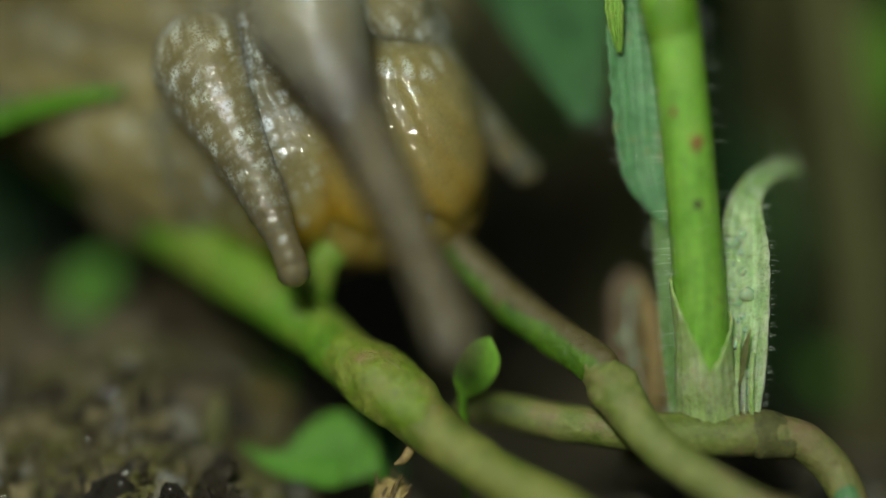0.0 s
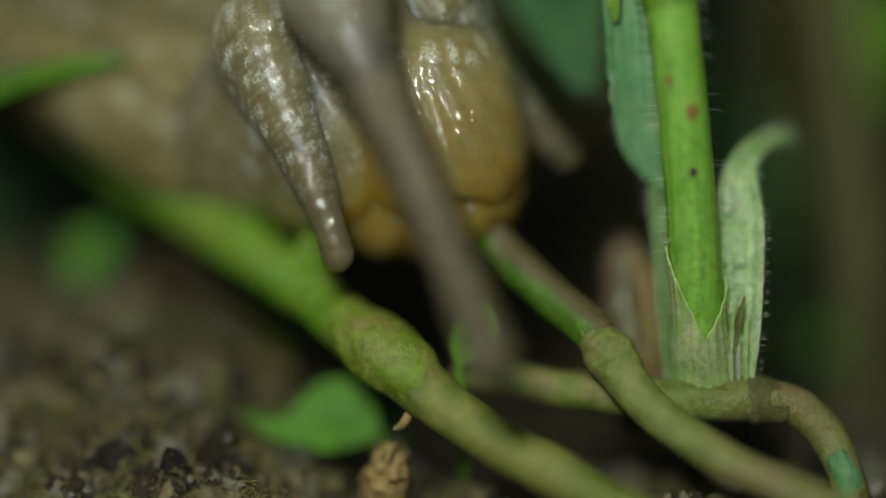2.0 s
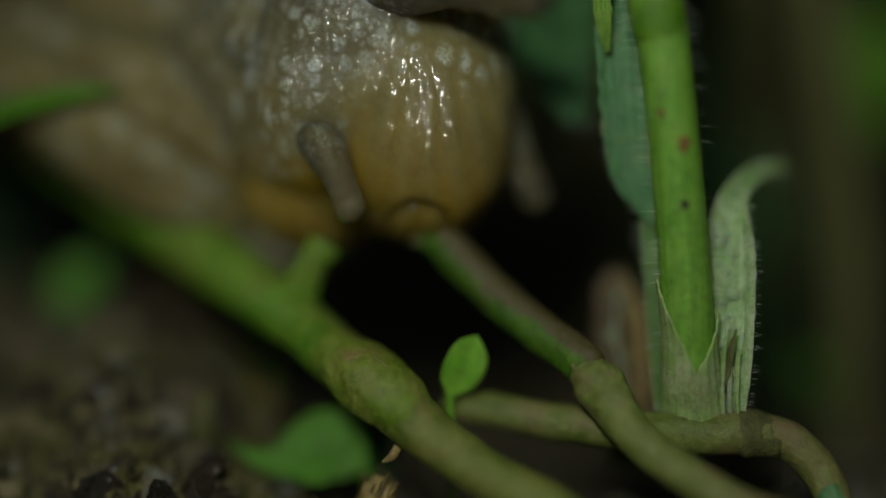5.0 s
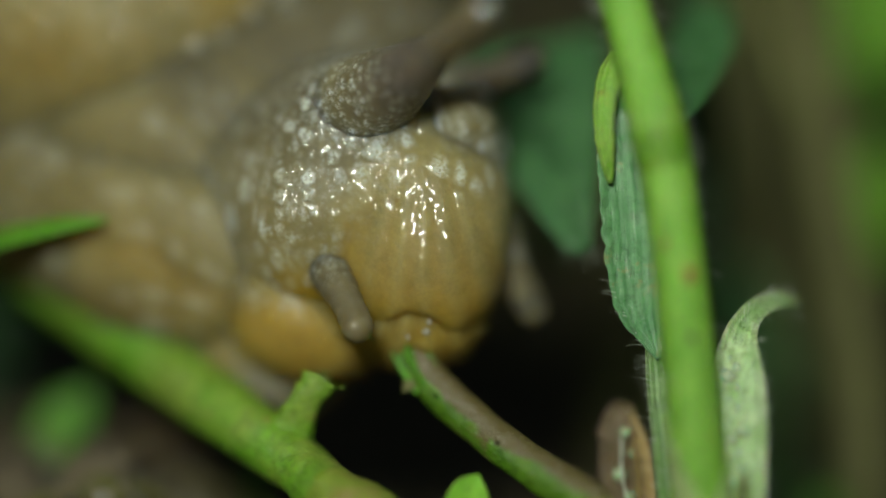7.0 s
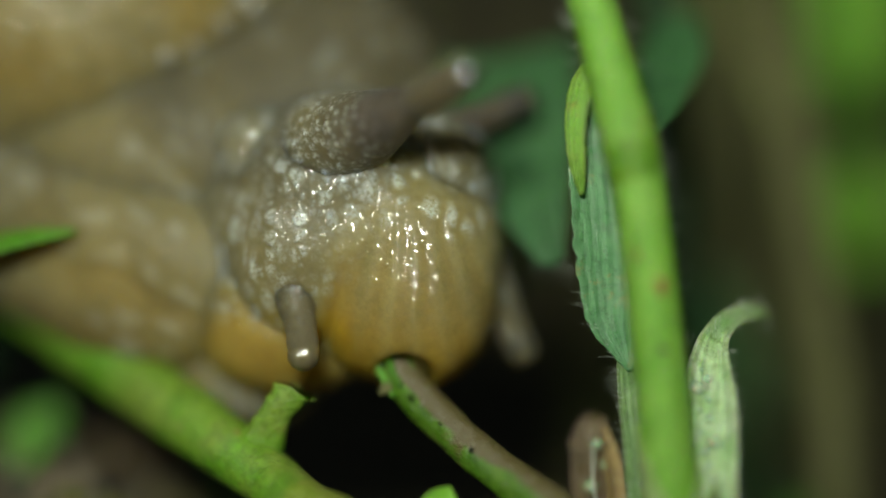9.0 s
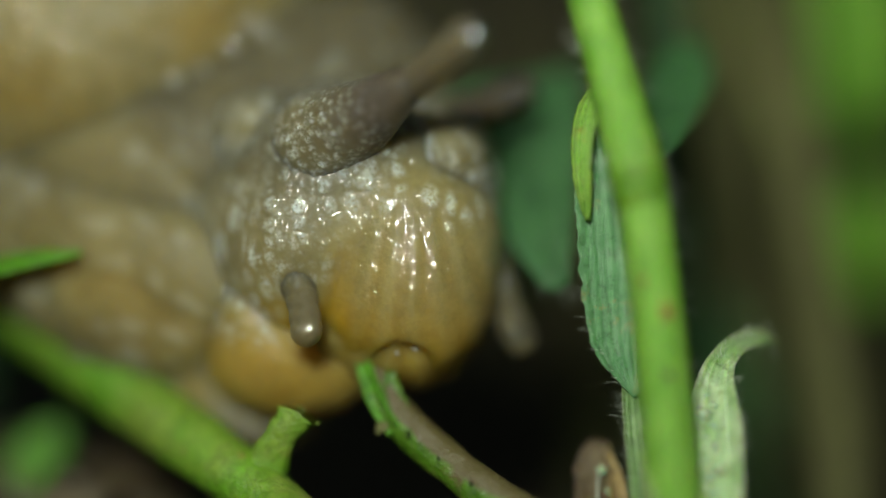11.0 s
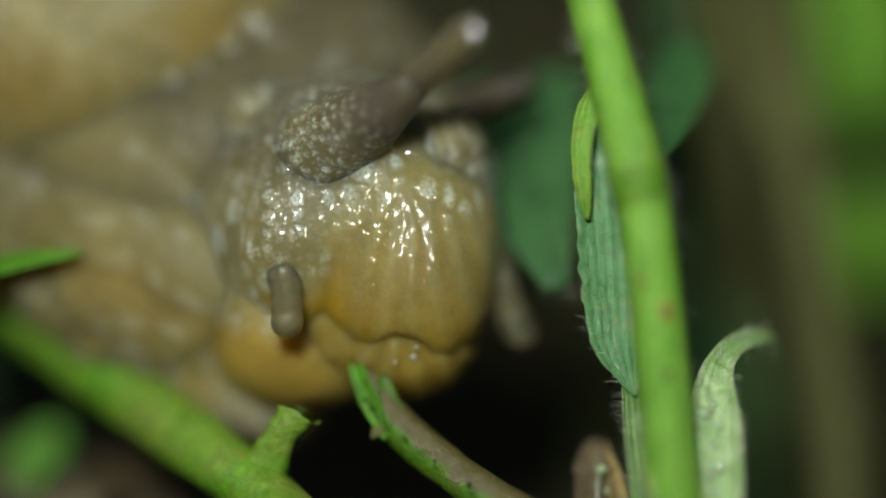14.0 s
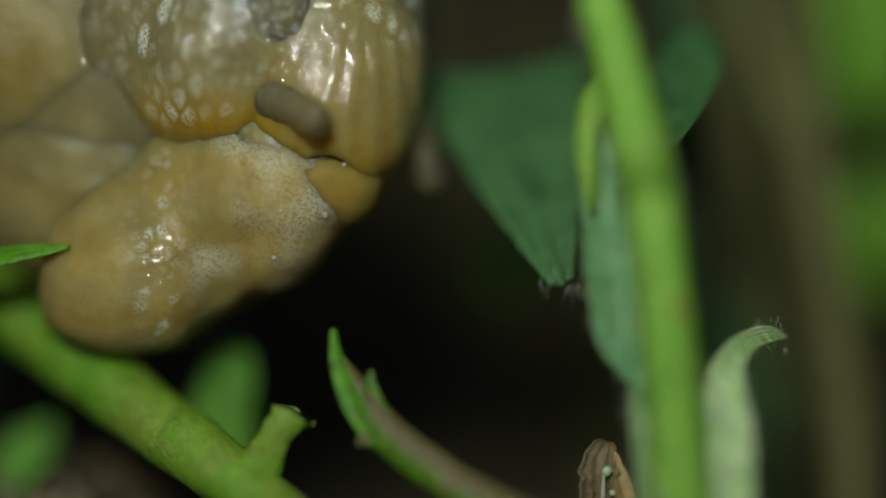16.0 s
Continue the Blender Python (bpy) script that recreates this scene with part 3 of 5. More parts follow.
    for _ in range(60):
        z = rnd.uniform(4.0, 11.5)
        x = np.interp(z, (3.7, 7.6, 9.4, 10.0, 10.9, 11.5), (6.36, 5.94, 5.80, 5.56, 5.0, 4.8))
        roots.append((x, np.interp(z, (3.7, 7.6, 10.0, 11.5), (40.75, 41.1, 41.6, 41.6)) + rnd.uniform(-0.05, 0.15), z))
        ways.append((-1, rnd.uniform(-0.6, 0.2), rnd.uniform(-0.1, 0.5)))
        lengths.append(rnd.uniform(0.15, 0.55))
    h = add("fine_hairs", hairs(roots, ways, lengths, 0.006), HAIR, "fine silvery hairs")
    h["kind"] = "stuff"
    # small leaf at the node
    pts = [(6.0, 41.2, 15.5, 0.2), (6.6, 42.9, 16.2, 0.62), (7.35, 44.6, 17.4, 0.9), (8.15, 46.1, 18.8, 0.92), (8.75, 47.4, 20.1, 0.28)]
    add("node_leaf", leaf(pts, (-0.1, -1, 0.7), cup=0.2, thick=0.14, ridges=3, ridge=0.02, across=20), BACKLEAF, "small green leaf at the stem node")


build_grass_plant()


# ---- stems lying across the soil ----
def stem_thing(name, label, rows, material, category="stem", **more):
    ob = thing(name, label, category, rows[0][:3])
    v, f, _ = tube(rows, around=36, steps=12, **more)
    part = link_mesh("stalk", v, f, material, layers={"aged": smooth(-4.5, -2.0, v[:, 0])})
    part.parent, part.location = ob, -Vector(rows[0][:3]) * MM
    return ob


def add_to(ob, name, mesh, material, label=""):
    part = link_mesh(name, mesh[0], mesh[1], material, label=label)
    part.parent, part.location = ob, -Vector(ob.location)
    return part


GREEN_RUNNER = [(-24.0, 55, 17.8, 1.0), (-16.7, 50.8, 13.5, 1.08), (-12.4, 48.2, 10.98, 1.05), (-8.25, 45.6, 8.5, 1.02), (-5.68, 43.7, 7.1, 0.92), (-4.0, 42.5, 6.15, 0.80), (-2.9, 41.4, 5.45, 0.86),
                (-1.6, 40.4, 4.65, 0.92), (-0.6, 39.8, 3.95, 0.78), (0.86, 38.97, 3.0, 0.70), (3.86, 37.6, 1.6, 0.66), (6.7, 36.6, 0.2, 0.6), (9, 36, -1.0, 0.5)]
runner_a = stem_thing("green_runner", "thick green creeping stem with a scarred brownish joint", GREEN_RUNNER, GREENSTEM, rough=0.07, rate=0.8)
add_to(runner_a, "joint", tube([(-2.9, 41.3, 5.5, 0.80), (-2.3, 40.85, 5.15, 0.95), (-1.6, 40.4, 4.7, 1.0), (-0.9, 39.95, 4.2, 0.84)], around=36, rough=0.11, rate=1.5, steps=10)[:2], JOINT, "rough yellowish stem joint with brown scars")
add_to(runner_a, "torn_skin", leaf([(-2.0, 40.35, 5.85, 0.05), (-1.5, 40.1, 5.62, 0.16), (-1.0, 39.9, 5.3, 0.14), (-0.7, 39.85, 5.0, 0.03)], (0.3, -0.3, 1), ragged=0.5, thick=0.2), RUNNER, "torn skin flake")
add_to(runner_a, "peeling_strip", tube([(-0.95, 39.9, 3.7, 0.10), (-1.05, 39.8, 3.35, 0.13), (-1.25, 39.7, 3.0, 0.13), (-1.5, 39.65, 2.85, 0.05)], around=8, flat=0.5)[:2], STRAW, "thin yellow peeling strip")
v, f, _ = tube([(-4.8, 43.1, 5.9, 0.85), (-4.5, 43.0, 6.6, 0.85), (-4.1, 42.8, 7.35, 0.58), (-3.75, 42.62, 8.0, 0.46), (-3.5, 42.65, 8.45, 0.56), (-3.3, 42.7, 8.85, 0.66)], around=40, steps=12, rough=0.07, rate=1.6, flat=0.55, round_ends=False)
v[:, 2] -= smooth(8.2, 8.8, v[:, 2]) * (0.15 + 0.3 * wobble(v, 1.5, 4.0) + 0.2 * smooth(-3.3, -2.9, v[:, 0]))
add_to(runner_a, "bitten_stub", (v, f), GREENSTEM, "chewed green leaf stub")

lower = [(4.25, 40.2, 5.35, 0.52), (4.7, 39.8, 4.7, 0.66), (5.4, 39.3, 3.8, 0.60), (6.4, 38.6, 3.05, 0.55), (7.6, 37.8, 2.45, 0.52), (9.9, 36.7, 1.6, 0.5), (12, 36, 0.6, 0.45), (14, 35.5, -0.8, 0.4)]
runner_b = stem_thing("brown_runner", "brownish green creeping stem lying on the soil", lower, RUNNER, rough=0.06, rate=0.9)
add_to(runner_b, "joint", tube([(4.15, 40.25, 5.5, 0.48), (4.45, 40.02, 5.08, 0.70), (4.8, 39.75, 4.6, 0.66)], around=40, steps=12, rough=0.13, rate=1.8)[:2], RUNNER, "knobbly stem joint")
cross = [(0.4, 41.8, 3.95, 0.30), (1.26, 41.45, 3.95, 0.50), (3.2, 40.9, 3.75, 0.54), (5.2, 40.45, 3.6, 0.56), (7.3, 40.15, 3.55, 0.60), (8.7, 40.2, 3.6, 0.60), (9.9, 40.1, 3.4, 0.55), (10.8, 39.8, 2.5, 0.52), (11.2, 39.0, 1.2, 0.5), (11.2, 38.3, -0.6, 0.5)]
runner_c = stem_thing("cross_runner", "olive brown rooting runner crossing below the grass shoot", cross, RUNNER, rough=0.06, rate=0.9)
add_to(runner_c, "joint", tube([(8.2, 40.2, 3.6, 0.55), (8.7, 40.2, 3.62, 0.70), (9.4, 40.15, 3.5, 0.58)], around=30, rough=0.07)[:2], DRY, "dry brown node")
add_to(runner_c, "young_tip", tube([(10.95, 39.4, 2.1, 0.42), (11.15, 39.1, 1.5, 0.46), (11.1, 38.8, 0.9, 0.42)], around=24)[:2], LEAF, "bluish green bud")

# the stem that the slug bites: it swings about its joint
PIVOT = (4.15, 40.25, 5.5)
bitten = thing("bitten_stem", "green stem with a brown streak, bitten off by the slug", "stem", PIVOT)
v, f, _ = tube([(-2.02, 42.72, 9.95, 0.28), (-1.55, 42.55, 9.1, 0.48), (-0.95, 42.4, 8.35, 0.56), (-0.1, 42.2, 7.65, 0.58), (0.9, 41.9, 7.0, 0.59), (2.1, 41.4, 6.35, 0.59), (3.2, 40.8, 5.9, 0.6), (4.15, 40.25, 5.5, 0.62)], around=36, steps=12, rough=0.04, rate=1.2, flat=0.8)
rings = v.reshape(-1, 36, 3)
out = rings - rings.mean(1, keepdims=True)
out = (out / np.linalg.norm(out, axis=2, keepdims=True)).reshape(-1, 3)
stalk = link_mesh("stalk", v, f, BITTEN, layers={"streak": np.clip(0.25 + 0.75 * (out[:, 0] * 0.75 + out[:, 2] * 0.55 - out[:, 1] * 0.2), 0, 1)})
stalk.parent, stalk.location = bitten, -Vector(bitten.location)
add_to(bitten, "torn_edge", leaf([(-0.95, 42.0, 7.9, 0.22), (-1.5, 42.12, 8.75, 0.30), (-1.88, 42.25, 9.5, 0.26), (-2.12, 42.4, 10.2, 0.17), (-2.25, 42.55, 10.95, 0.03)], (-0.5, -1, 0), cup=0.3, thick=0.3, ragged=0.12), FRESH, "bright torn green edge")
add_to(bitten, "torn_edge", leaf([(-0.75, 42.1, 8.3, 0.34), (-1.05, 42.2, 8.9, 0.28), (-1.2, 42.3, 9.4, 0.20), (-1.15, 42.4, 9.85, 0.04)], (0.3, -1, 0.3), cup=0.4, thick=0.25, ragged=0.35), BITTEN, "ragged brownish torn edge")
add_to(bitten, "nick", tube([(-1.2, 42.2, 8.1, 0.17), (-1.32, 42.1, 8.02, 0.15), (-1.42, 42.05, 7.9, 0.10)], around=12, rough=0.09, rate=4.0)[:2], DRY, "small brown scab")

for k, (x, y, z) in enumerate(((-1.9, 42.15, 9.2), (-1.75, 42.1, 8.9), (-1.5, 42.0, 8.7), (-1.35, 41.95, 8.5), (-0.9, 41.85, 8.2), (-0.5, 41.75, 7.9), (0.4, 41.5, 7.35), (1.4, 41.1, 6.8), (-2.1, 42.25, 10.0))):
    drop = new("slime_drop", lump_mesh("slime_drop", WATER, k * 1.3, 0.05 + 0.03 * (k % 3), 2))
    drop.parent, drop.location = bitten, Vector((x, y, z)) * MM - bitten.location
    tagged(drop, "clear slime droplet")


# ---- small leaves and litter ----
def leaf_thing(name, label, pts, facing, material, stalk=None, category="leaf", group="", **more):
    ob = thing(name, label, category, pts[0][:3], group)
    add_to(ob, "blade", leaf(pts, facing, **more), material)
    up = np.asarray(facing, float) / np.linalg.norm(facing)
    wide = max(p[3] for p in pts)
    rib = [(*(np.array(p[:3]) - up * 0.04), 0.03 + 0.05 * wide * (1 - k / len(pts))) for k, p in enumerate(pts[:-1])]
    add_to(ob, "midrib", tube(rib, around=8)[:2], material, "pale leaf midrib")
    if stalk:
        add_to(ob, "stalk", tube(stalk, around=12)[:2], material)
    return ob


leaf_thing("seed_leaf", "small oval bright green seed leaf", [(0.34, 40.95, 4.45, 0.10), (0.52, 40.9, 4.85, 0.48), (0.76, 40.85, 5.35, 0.60), (0.95, 40.85, 5.85, 0.48), (1.12, 40.9, 6.2, 0.04)], (0.25, -1, 0.25), BRIGHT,
           [(0.5, 41.3, 1.0, 0.10), (0.4, 41.2, 3.0, 0.10), (0.34, 41.0, 4.5, 0.12)], cup=0.12, thick=0.14)
leaf_thing("ground_leaf", "glossy light green young leaf near the soil", [(-6.1, 42.2, 2.7, 0.04), (-5.5, 42.2, 2.3, 0.22), (-4.8, 42.2, 2.15, 0.45), (-4.0, 42.3, 2.3, 0.95), (-3.2, 42.3, 2.5, 1.15), (-2.6, 42.3, 2.2, 0.75), (-2.2, 42.3, 1.9, 0.15)], (-0.15, -1, 0.55), FRESH,
           [(-2.1, 42.3, 2.0, 0.15), (-1.9, 42.6, 0.6, 0.14), (-1.8, 42.7, -0.4, 0.14)], cup=0.22, thick=0.12)
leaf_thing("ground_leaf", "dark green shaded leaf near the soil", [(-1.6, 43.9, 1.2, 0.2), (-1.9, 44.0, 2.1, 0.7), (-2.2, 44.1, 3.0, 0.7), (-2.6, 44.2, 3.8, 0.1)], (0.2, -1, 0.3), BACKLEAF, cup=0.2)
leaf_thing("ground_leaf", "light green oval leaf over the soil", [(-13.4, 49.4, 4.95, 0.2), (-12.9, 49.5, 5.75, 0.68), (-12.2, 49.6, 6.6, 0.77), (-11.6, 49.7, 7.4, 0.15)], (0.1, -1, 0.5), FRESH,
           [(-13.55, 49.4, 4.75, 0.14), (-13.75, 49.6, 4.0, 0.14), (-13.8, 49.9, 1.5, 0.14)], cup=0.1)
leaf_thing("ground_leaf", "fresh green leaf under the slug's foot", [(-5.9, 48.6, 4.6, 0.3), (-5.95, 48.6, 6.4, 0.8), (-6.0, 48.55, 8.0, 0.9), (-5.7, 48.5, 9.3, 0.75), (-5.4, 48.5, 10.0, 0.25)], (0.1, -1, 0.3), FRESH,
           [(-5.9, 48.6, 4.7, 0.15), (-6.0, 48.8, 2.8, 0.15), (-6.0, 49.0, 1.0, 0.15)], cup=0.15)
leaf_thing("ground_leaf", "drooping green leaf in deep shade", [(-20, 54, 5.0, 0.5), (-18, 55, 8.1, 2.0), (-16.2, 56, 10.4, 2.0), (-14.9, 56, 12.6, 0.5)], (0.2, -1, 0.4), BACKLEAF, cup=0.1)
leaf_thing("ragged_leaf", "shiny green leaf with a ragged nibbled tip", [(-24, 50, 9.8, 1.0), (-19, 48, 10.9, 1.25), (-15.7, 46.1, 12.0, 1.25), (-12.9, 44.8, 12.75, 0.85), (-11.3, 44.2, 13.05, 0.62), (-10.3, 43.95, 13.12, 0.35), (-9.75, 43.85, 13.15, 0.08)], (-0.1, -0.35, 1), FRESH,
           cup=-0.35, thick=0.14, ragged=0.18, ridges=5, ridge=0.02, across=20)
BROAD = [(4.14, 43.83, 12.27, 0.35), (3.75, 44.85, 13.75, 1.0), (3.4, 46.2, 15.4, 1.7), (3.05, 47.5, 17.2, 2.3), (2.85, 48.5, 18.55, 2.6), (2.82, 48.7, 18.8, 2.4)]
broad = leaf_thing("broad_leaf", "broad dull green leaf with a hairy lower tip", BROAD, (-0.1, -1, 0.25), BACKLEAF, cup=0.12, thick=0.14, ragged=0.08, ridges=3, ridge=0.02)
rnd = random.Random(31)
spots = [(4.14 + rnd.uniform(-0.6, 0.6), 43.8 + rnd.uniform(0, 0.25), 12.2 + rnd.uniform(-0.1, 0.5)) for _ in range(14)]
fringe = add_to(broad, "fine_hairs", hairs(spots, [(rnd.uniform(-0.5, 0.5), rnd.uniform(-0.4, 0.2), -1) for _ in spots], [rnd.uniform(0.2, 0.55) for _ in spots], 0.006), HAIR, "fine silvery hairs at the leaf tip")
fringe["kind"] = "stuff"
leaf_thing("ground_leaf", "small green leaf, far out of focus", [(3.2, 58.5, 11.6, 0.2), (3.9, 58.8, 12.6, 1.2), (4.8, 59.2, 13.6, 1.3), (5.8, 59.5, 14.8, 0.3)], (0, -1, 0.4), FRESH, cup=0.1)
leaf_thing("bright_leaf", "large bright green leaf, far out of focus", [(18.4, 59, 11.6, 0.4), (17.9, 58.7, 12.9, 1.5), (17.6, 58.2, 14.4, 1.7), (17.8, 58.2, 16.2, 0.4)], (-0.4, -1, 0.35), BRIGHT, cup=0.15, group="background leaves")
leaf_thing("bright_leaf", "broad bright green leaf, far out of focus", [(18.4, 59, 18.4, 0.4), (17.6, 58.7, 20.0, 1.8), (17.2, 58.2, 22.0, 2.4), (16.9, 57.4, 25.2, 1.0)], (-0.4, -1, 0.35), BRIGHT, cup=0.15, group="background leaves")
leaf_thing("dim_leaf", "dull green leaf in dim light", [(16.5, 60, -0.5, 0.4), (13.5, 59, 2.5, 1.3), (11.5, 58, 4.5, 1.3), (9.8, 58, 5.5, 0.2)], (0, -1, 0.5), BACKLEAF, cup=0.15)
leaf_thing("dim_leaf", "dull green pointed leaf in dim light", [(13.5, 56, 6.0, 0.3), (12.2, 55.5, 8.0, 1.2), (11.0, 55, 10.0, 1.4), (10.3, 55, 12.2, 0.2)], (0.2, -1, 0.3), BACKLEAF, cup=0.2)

leaf_thing("ground_leaf", "small bright green leaf in dim light", [(15.2, 52.5, 2.0, 0.15), (14.5, 52.2, 2.5, 0.5), (13.6, 52, 2.9, 0.55), (12.9, 52, 3.1, 0.1)], (0, -1, 0.5), FRESH,
           [(15.2, 52.5, 2.1, 0.12), (15.6, 52.8, 1.0, 0.12), (15.8, 53, -1.0, 0.12)], cup=0.15)
stalk_dry = stem_thing("dry_stalk", "tall olive-brown withered stalk, out of focus", [(15.24, 50.5, -1.35, 0.84), (14.76, 50.8, 3.94, 0.82), (14.54, 51.8, 9.55, 0.82), (13.85, 52.8, 15.47, 0.80), (13.56, 53.7, 20.93, 0.73), (13.27, 54.4, 25.84, 0.55), (12.76, 55.1, 31.50, 0.37)], DRY, rough=0.08, rate=0.6)
add_to(stalk_dry, "side_shoot", tube([(13.85, 52.8, 15.14, 0.34), (12.80, 53.4, 18.42, 0.37), (11.58, 54.1, 21.91, 0.27), (10.80, 54.9, 25.83, 0.12)], around=14, rough=0.03)[:2], RUNNER, "thin side shoot")
curl = thing("dry_sheath", "curled dry brown sheath scrap by the shoot", "dead leaf", (5.4, 43.4, 4.0))
add_to(curl, "scrap", leaf([(5.75, 43.0, 2.0, 0.5), (5.55, 43.1, 4.4, 0.60), (5.35, 43.2, 6.2, 0.62), (5.28, 43.3, 7.2, 0.5), (5.5, 43.6, 7.8, 0.2)], (-0.3, -1, 0.2), cup=0.7, thick=0.08, ragged=0.30, ridges=4, ridge=0.05), HUSK)
add_to(curl, "scrap", leaf([(6.0, 42.8, 3.2, 0.25), (5.95, 42.7, 5.0, 0.32), (5.8, 42.8, 6.6, 0.26), (5.6, 43.0, 7.6, 0.05)], (0.3, -1, 0.1), cup=0.6, thick=0.06, ragged=0.4), STRAW, "pale split husk")
for k in range(5):
    wet_bead = new("droplet", lump_mesh("droplet", BUBBLE, k * 2.1, (0.09, 0.14, 0.18)[k % 3], 2))
    wet_bead.parent = curl
    wet_bead.location = Vector((5.42 + 0.18 * math.sin(k * 2.4), 42.98 - 0.02 * k, 4.6 + 0.62 * k)) * MM - curl.location
    tagged(wet_bead, "glistening wet droplet")
add_to(curl, "loose_hair", tube([(5.3, 42.9, 7.0, 0.02), (5.25, 42.5, 6.0, 0.025), (5.45, 42.3, 5.0, 0.02), (5.7, 42.2, 4.2, 0.015)], around=6)[:2], HAIR, "loose pale hair")
stem_thing("withered_stub", "short withered olive stub standing in the soil", [(-7.4, 43.2, -0.5, 0.5), (-7.2, 43.0, 1.6, 0.46), (-7.0, 42.9, 3.2, 0.42), (-6.95, 42.9, 3.9, 0.30)], DRY, rough=0.08, rate=1.2)
straw = thing("straw_bit", "broken tan straw end lying in the soil", "straw", (-1.8, 41.0, 0.0))
add_to(straw, "husk", tube([(-1.9, 41.0, -0.6, 0.62), (-1.8, 40.6, 0.8, 0.66), (-1.72, 40.4, 1.4, 0.60), (-1.6, 40.3, 1.75, 0.44)], around=40, steps=12, rough=0.2, rate=3.2, ribs=7, rib=0.08)[:2], STRAW)
for q in range(14):
    a = q * 0.45
    add_to(straw, "frayed_fibre", tube([(-1.75 + 0.46 * math.cos(a), 40.5 + 0.42 * math.sin(a), 1.1, 0.09), (-1.65 + 0.42 * math.cos(a), 40.35 + 0.4 * math.sin(a), 1.7 + 0.12 * (q % 3), 0.06), (-1.6 + 0.5 * math.cos(a + 0.3), 40.3 + 0.4 * math.sin(a), 1.95 + 0.16 * (q % 4), 0.03)], around=6, rough=0.02, rate=3)[:2], (STRAW, HUSK)[q % 2])
for x, y, r, mat, words in ((-12.6, 50.6, 0.9, PEBBLE, "small wet grey pebble in the soil"), (-13.6, 48.4, 0.8, PEBBLE, "small wet grey pebble in the soil"), (-9.6, 52.0, 1.3, HUSK, "brown lump of litter on the soil"),
                            (-6.4, 47.4, 0.9, STRAW, "tan lump of litter on the soil"), (-10.4, 45.6, 1.0, SOIL, "dark clod of soil"), (-13.2, 46.2, 1.1, SOIL, "dark clod of soil"), (-7.6, 43.6, 0.9, SOIL, "dark clod of soil")):
    clod = new("pebble" if mat is PEBBLE else "soil_clod", lump_mesh("clod", mat, x, r, 4))
    clod.location = Vector((x, y, ground_height(x, y) + 0.35 * r)) * MM
    tagged(clod, words, "pebble" if mat is PEBBLE else "clod")


def build_far_grass():
    """Blades of grass in front of the bank, far beyond the sharp zone."""
    rnd = random.Random(21)
    for k, (x, y, h) in enumerate(((17, 70, 28), (25, 74, 32), (11, 80, 31), (30, 78, 28), (20, 84, 34), (6, 86, 30), (-3, 88, 26), (12.5, 66, 30), (15.8, 64, 30), (9.5, 70, 32))):
        lean = rnd.uniform(-5, 5)
        z0 = ground_height(x, y) - 0.5
        pts = [(x, y, z0, 0.9), (x + 0.25 * lean, y, z0 + 0.35 * h, 1.5), (x + 0.6 * lean, y - 1, z0 + 0.7 * h, 1.2), (x + 1.3 * lean, y - 3, z0 + h, 0.1)]
        leaf_thing("wild_grass", "olive green grass blade, far out of focus", pts, (rnd.uniform(-0.4, 0.4), -1, 0.3), (RUNNER, DRY, DRY)[k % 3], group="far grass blades", category="grass", cup=0.3)


build_far_grass()


# ---- the slug ----
slug = thing("slug", "pale yellowish slug with grey speckled head feeding on a stem", "slug")
MOUTH = np.array((0.31, 42.93, 9.15))


def granules(v, size, seed, share, stretch=(1, 1, 1), furrow=0.22):
    """Flat-topped angular granules of the skin with furrows between them: the given share of the cells."""
    q = v + 0.12 * size * np.stack([wobble(v, 1.3 / size, 1.0), wobble(v, 1.3 / size, 5.0), wobble(v, 1.3 / size, 8.0)], 1)
    d, pick, gap = cell_distance(q / size / np.asarray(stretch, float), seed, border=True)
    return smooth(0.02, furrow + 0.16, gap) * smooth(0.72, 0.30, d) * (pick < share) * (0.35 + 0.65 * ((pick * 37.0) % 1.0))


def hump(v, x, z, wide, high):
    """1 at the point (x, z) of the front, falling off over wide and high."""
    return np.exp(-((v[:, 0] - x) / wide) ** 2 - ((v[:, 2] - z) / high) ** 2)


def skin_part(name, v, f, label, tone, fleck=0.0, pigment=0.0, wet=0.0, at=(0, 0, 0)):
    layers = {key: np.clip(np.broadcast_to(value, len(v)), 0, 1) for key, value in (("tone", tone), ("fleck", fleck), ("pigment", pigment), ("wet", wet))}
    return link_mesh(name, v, f, SKIN, slug, label, layers, at)


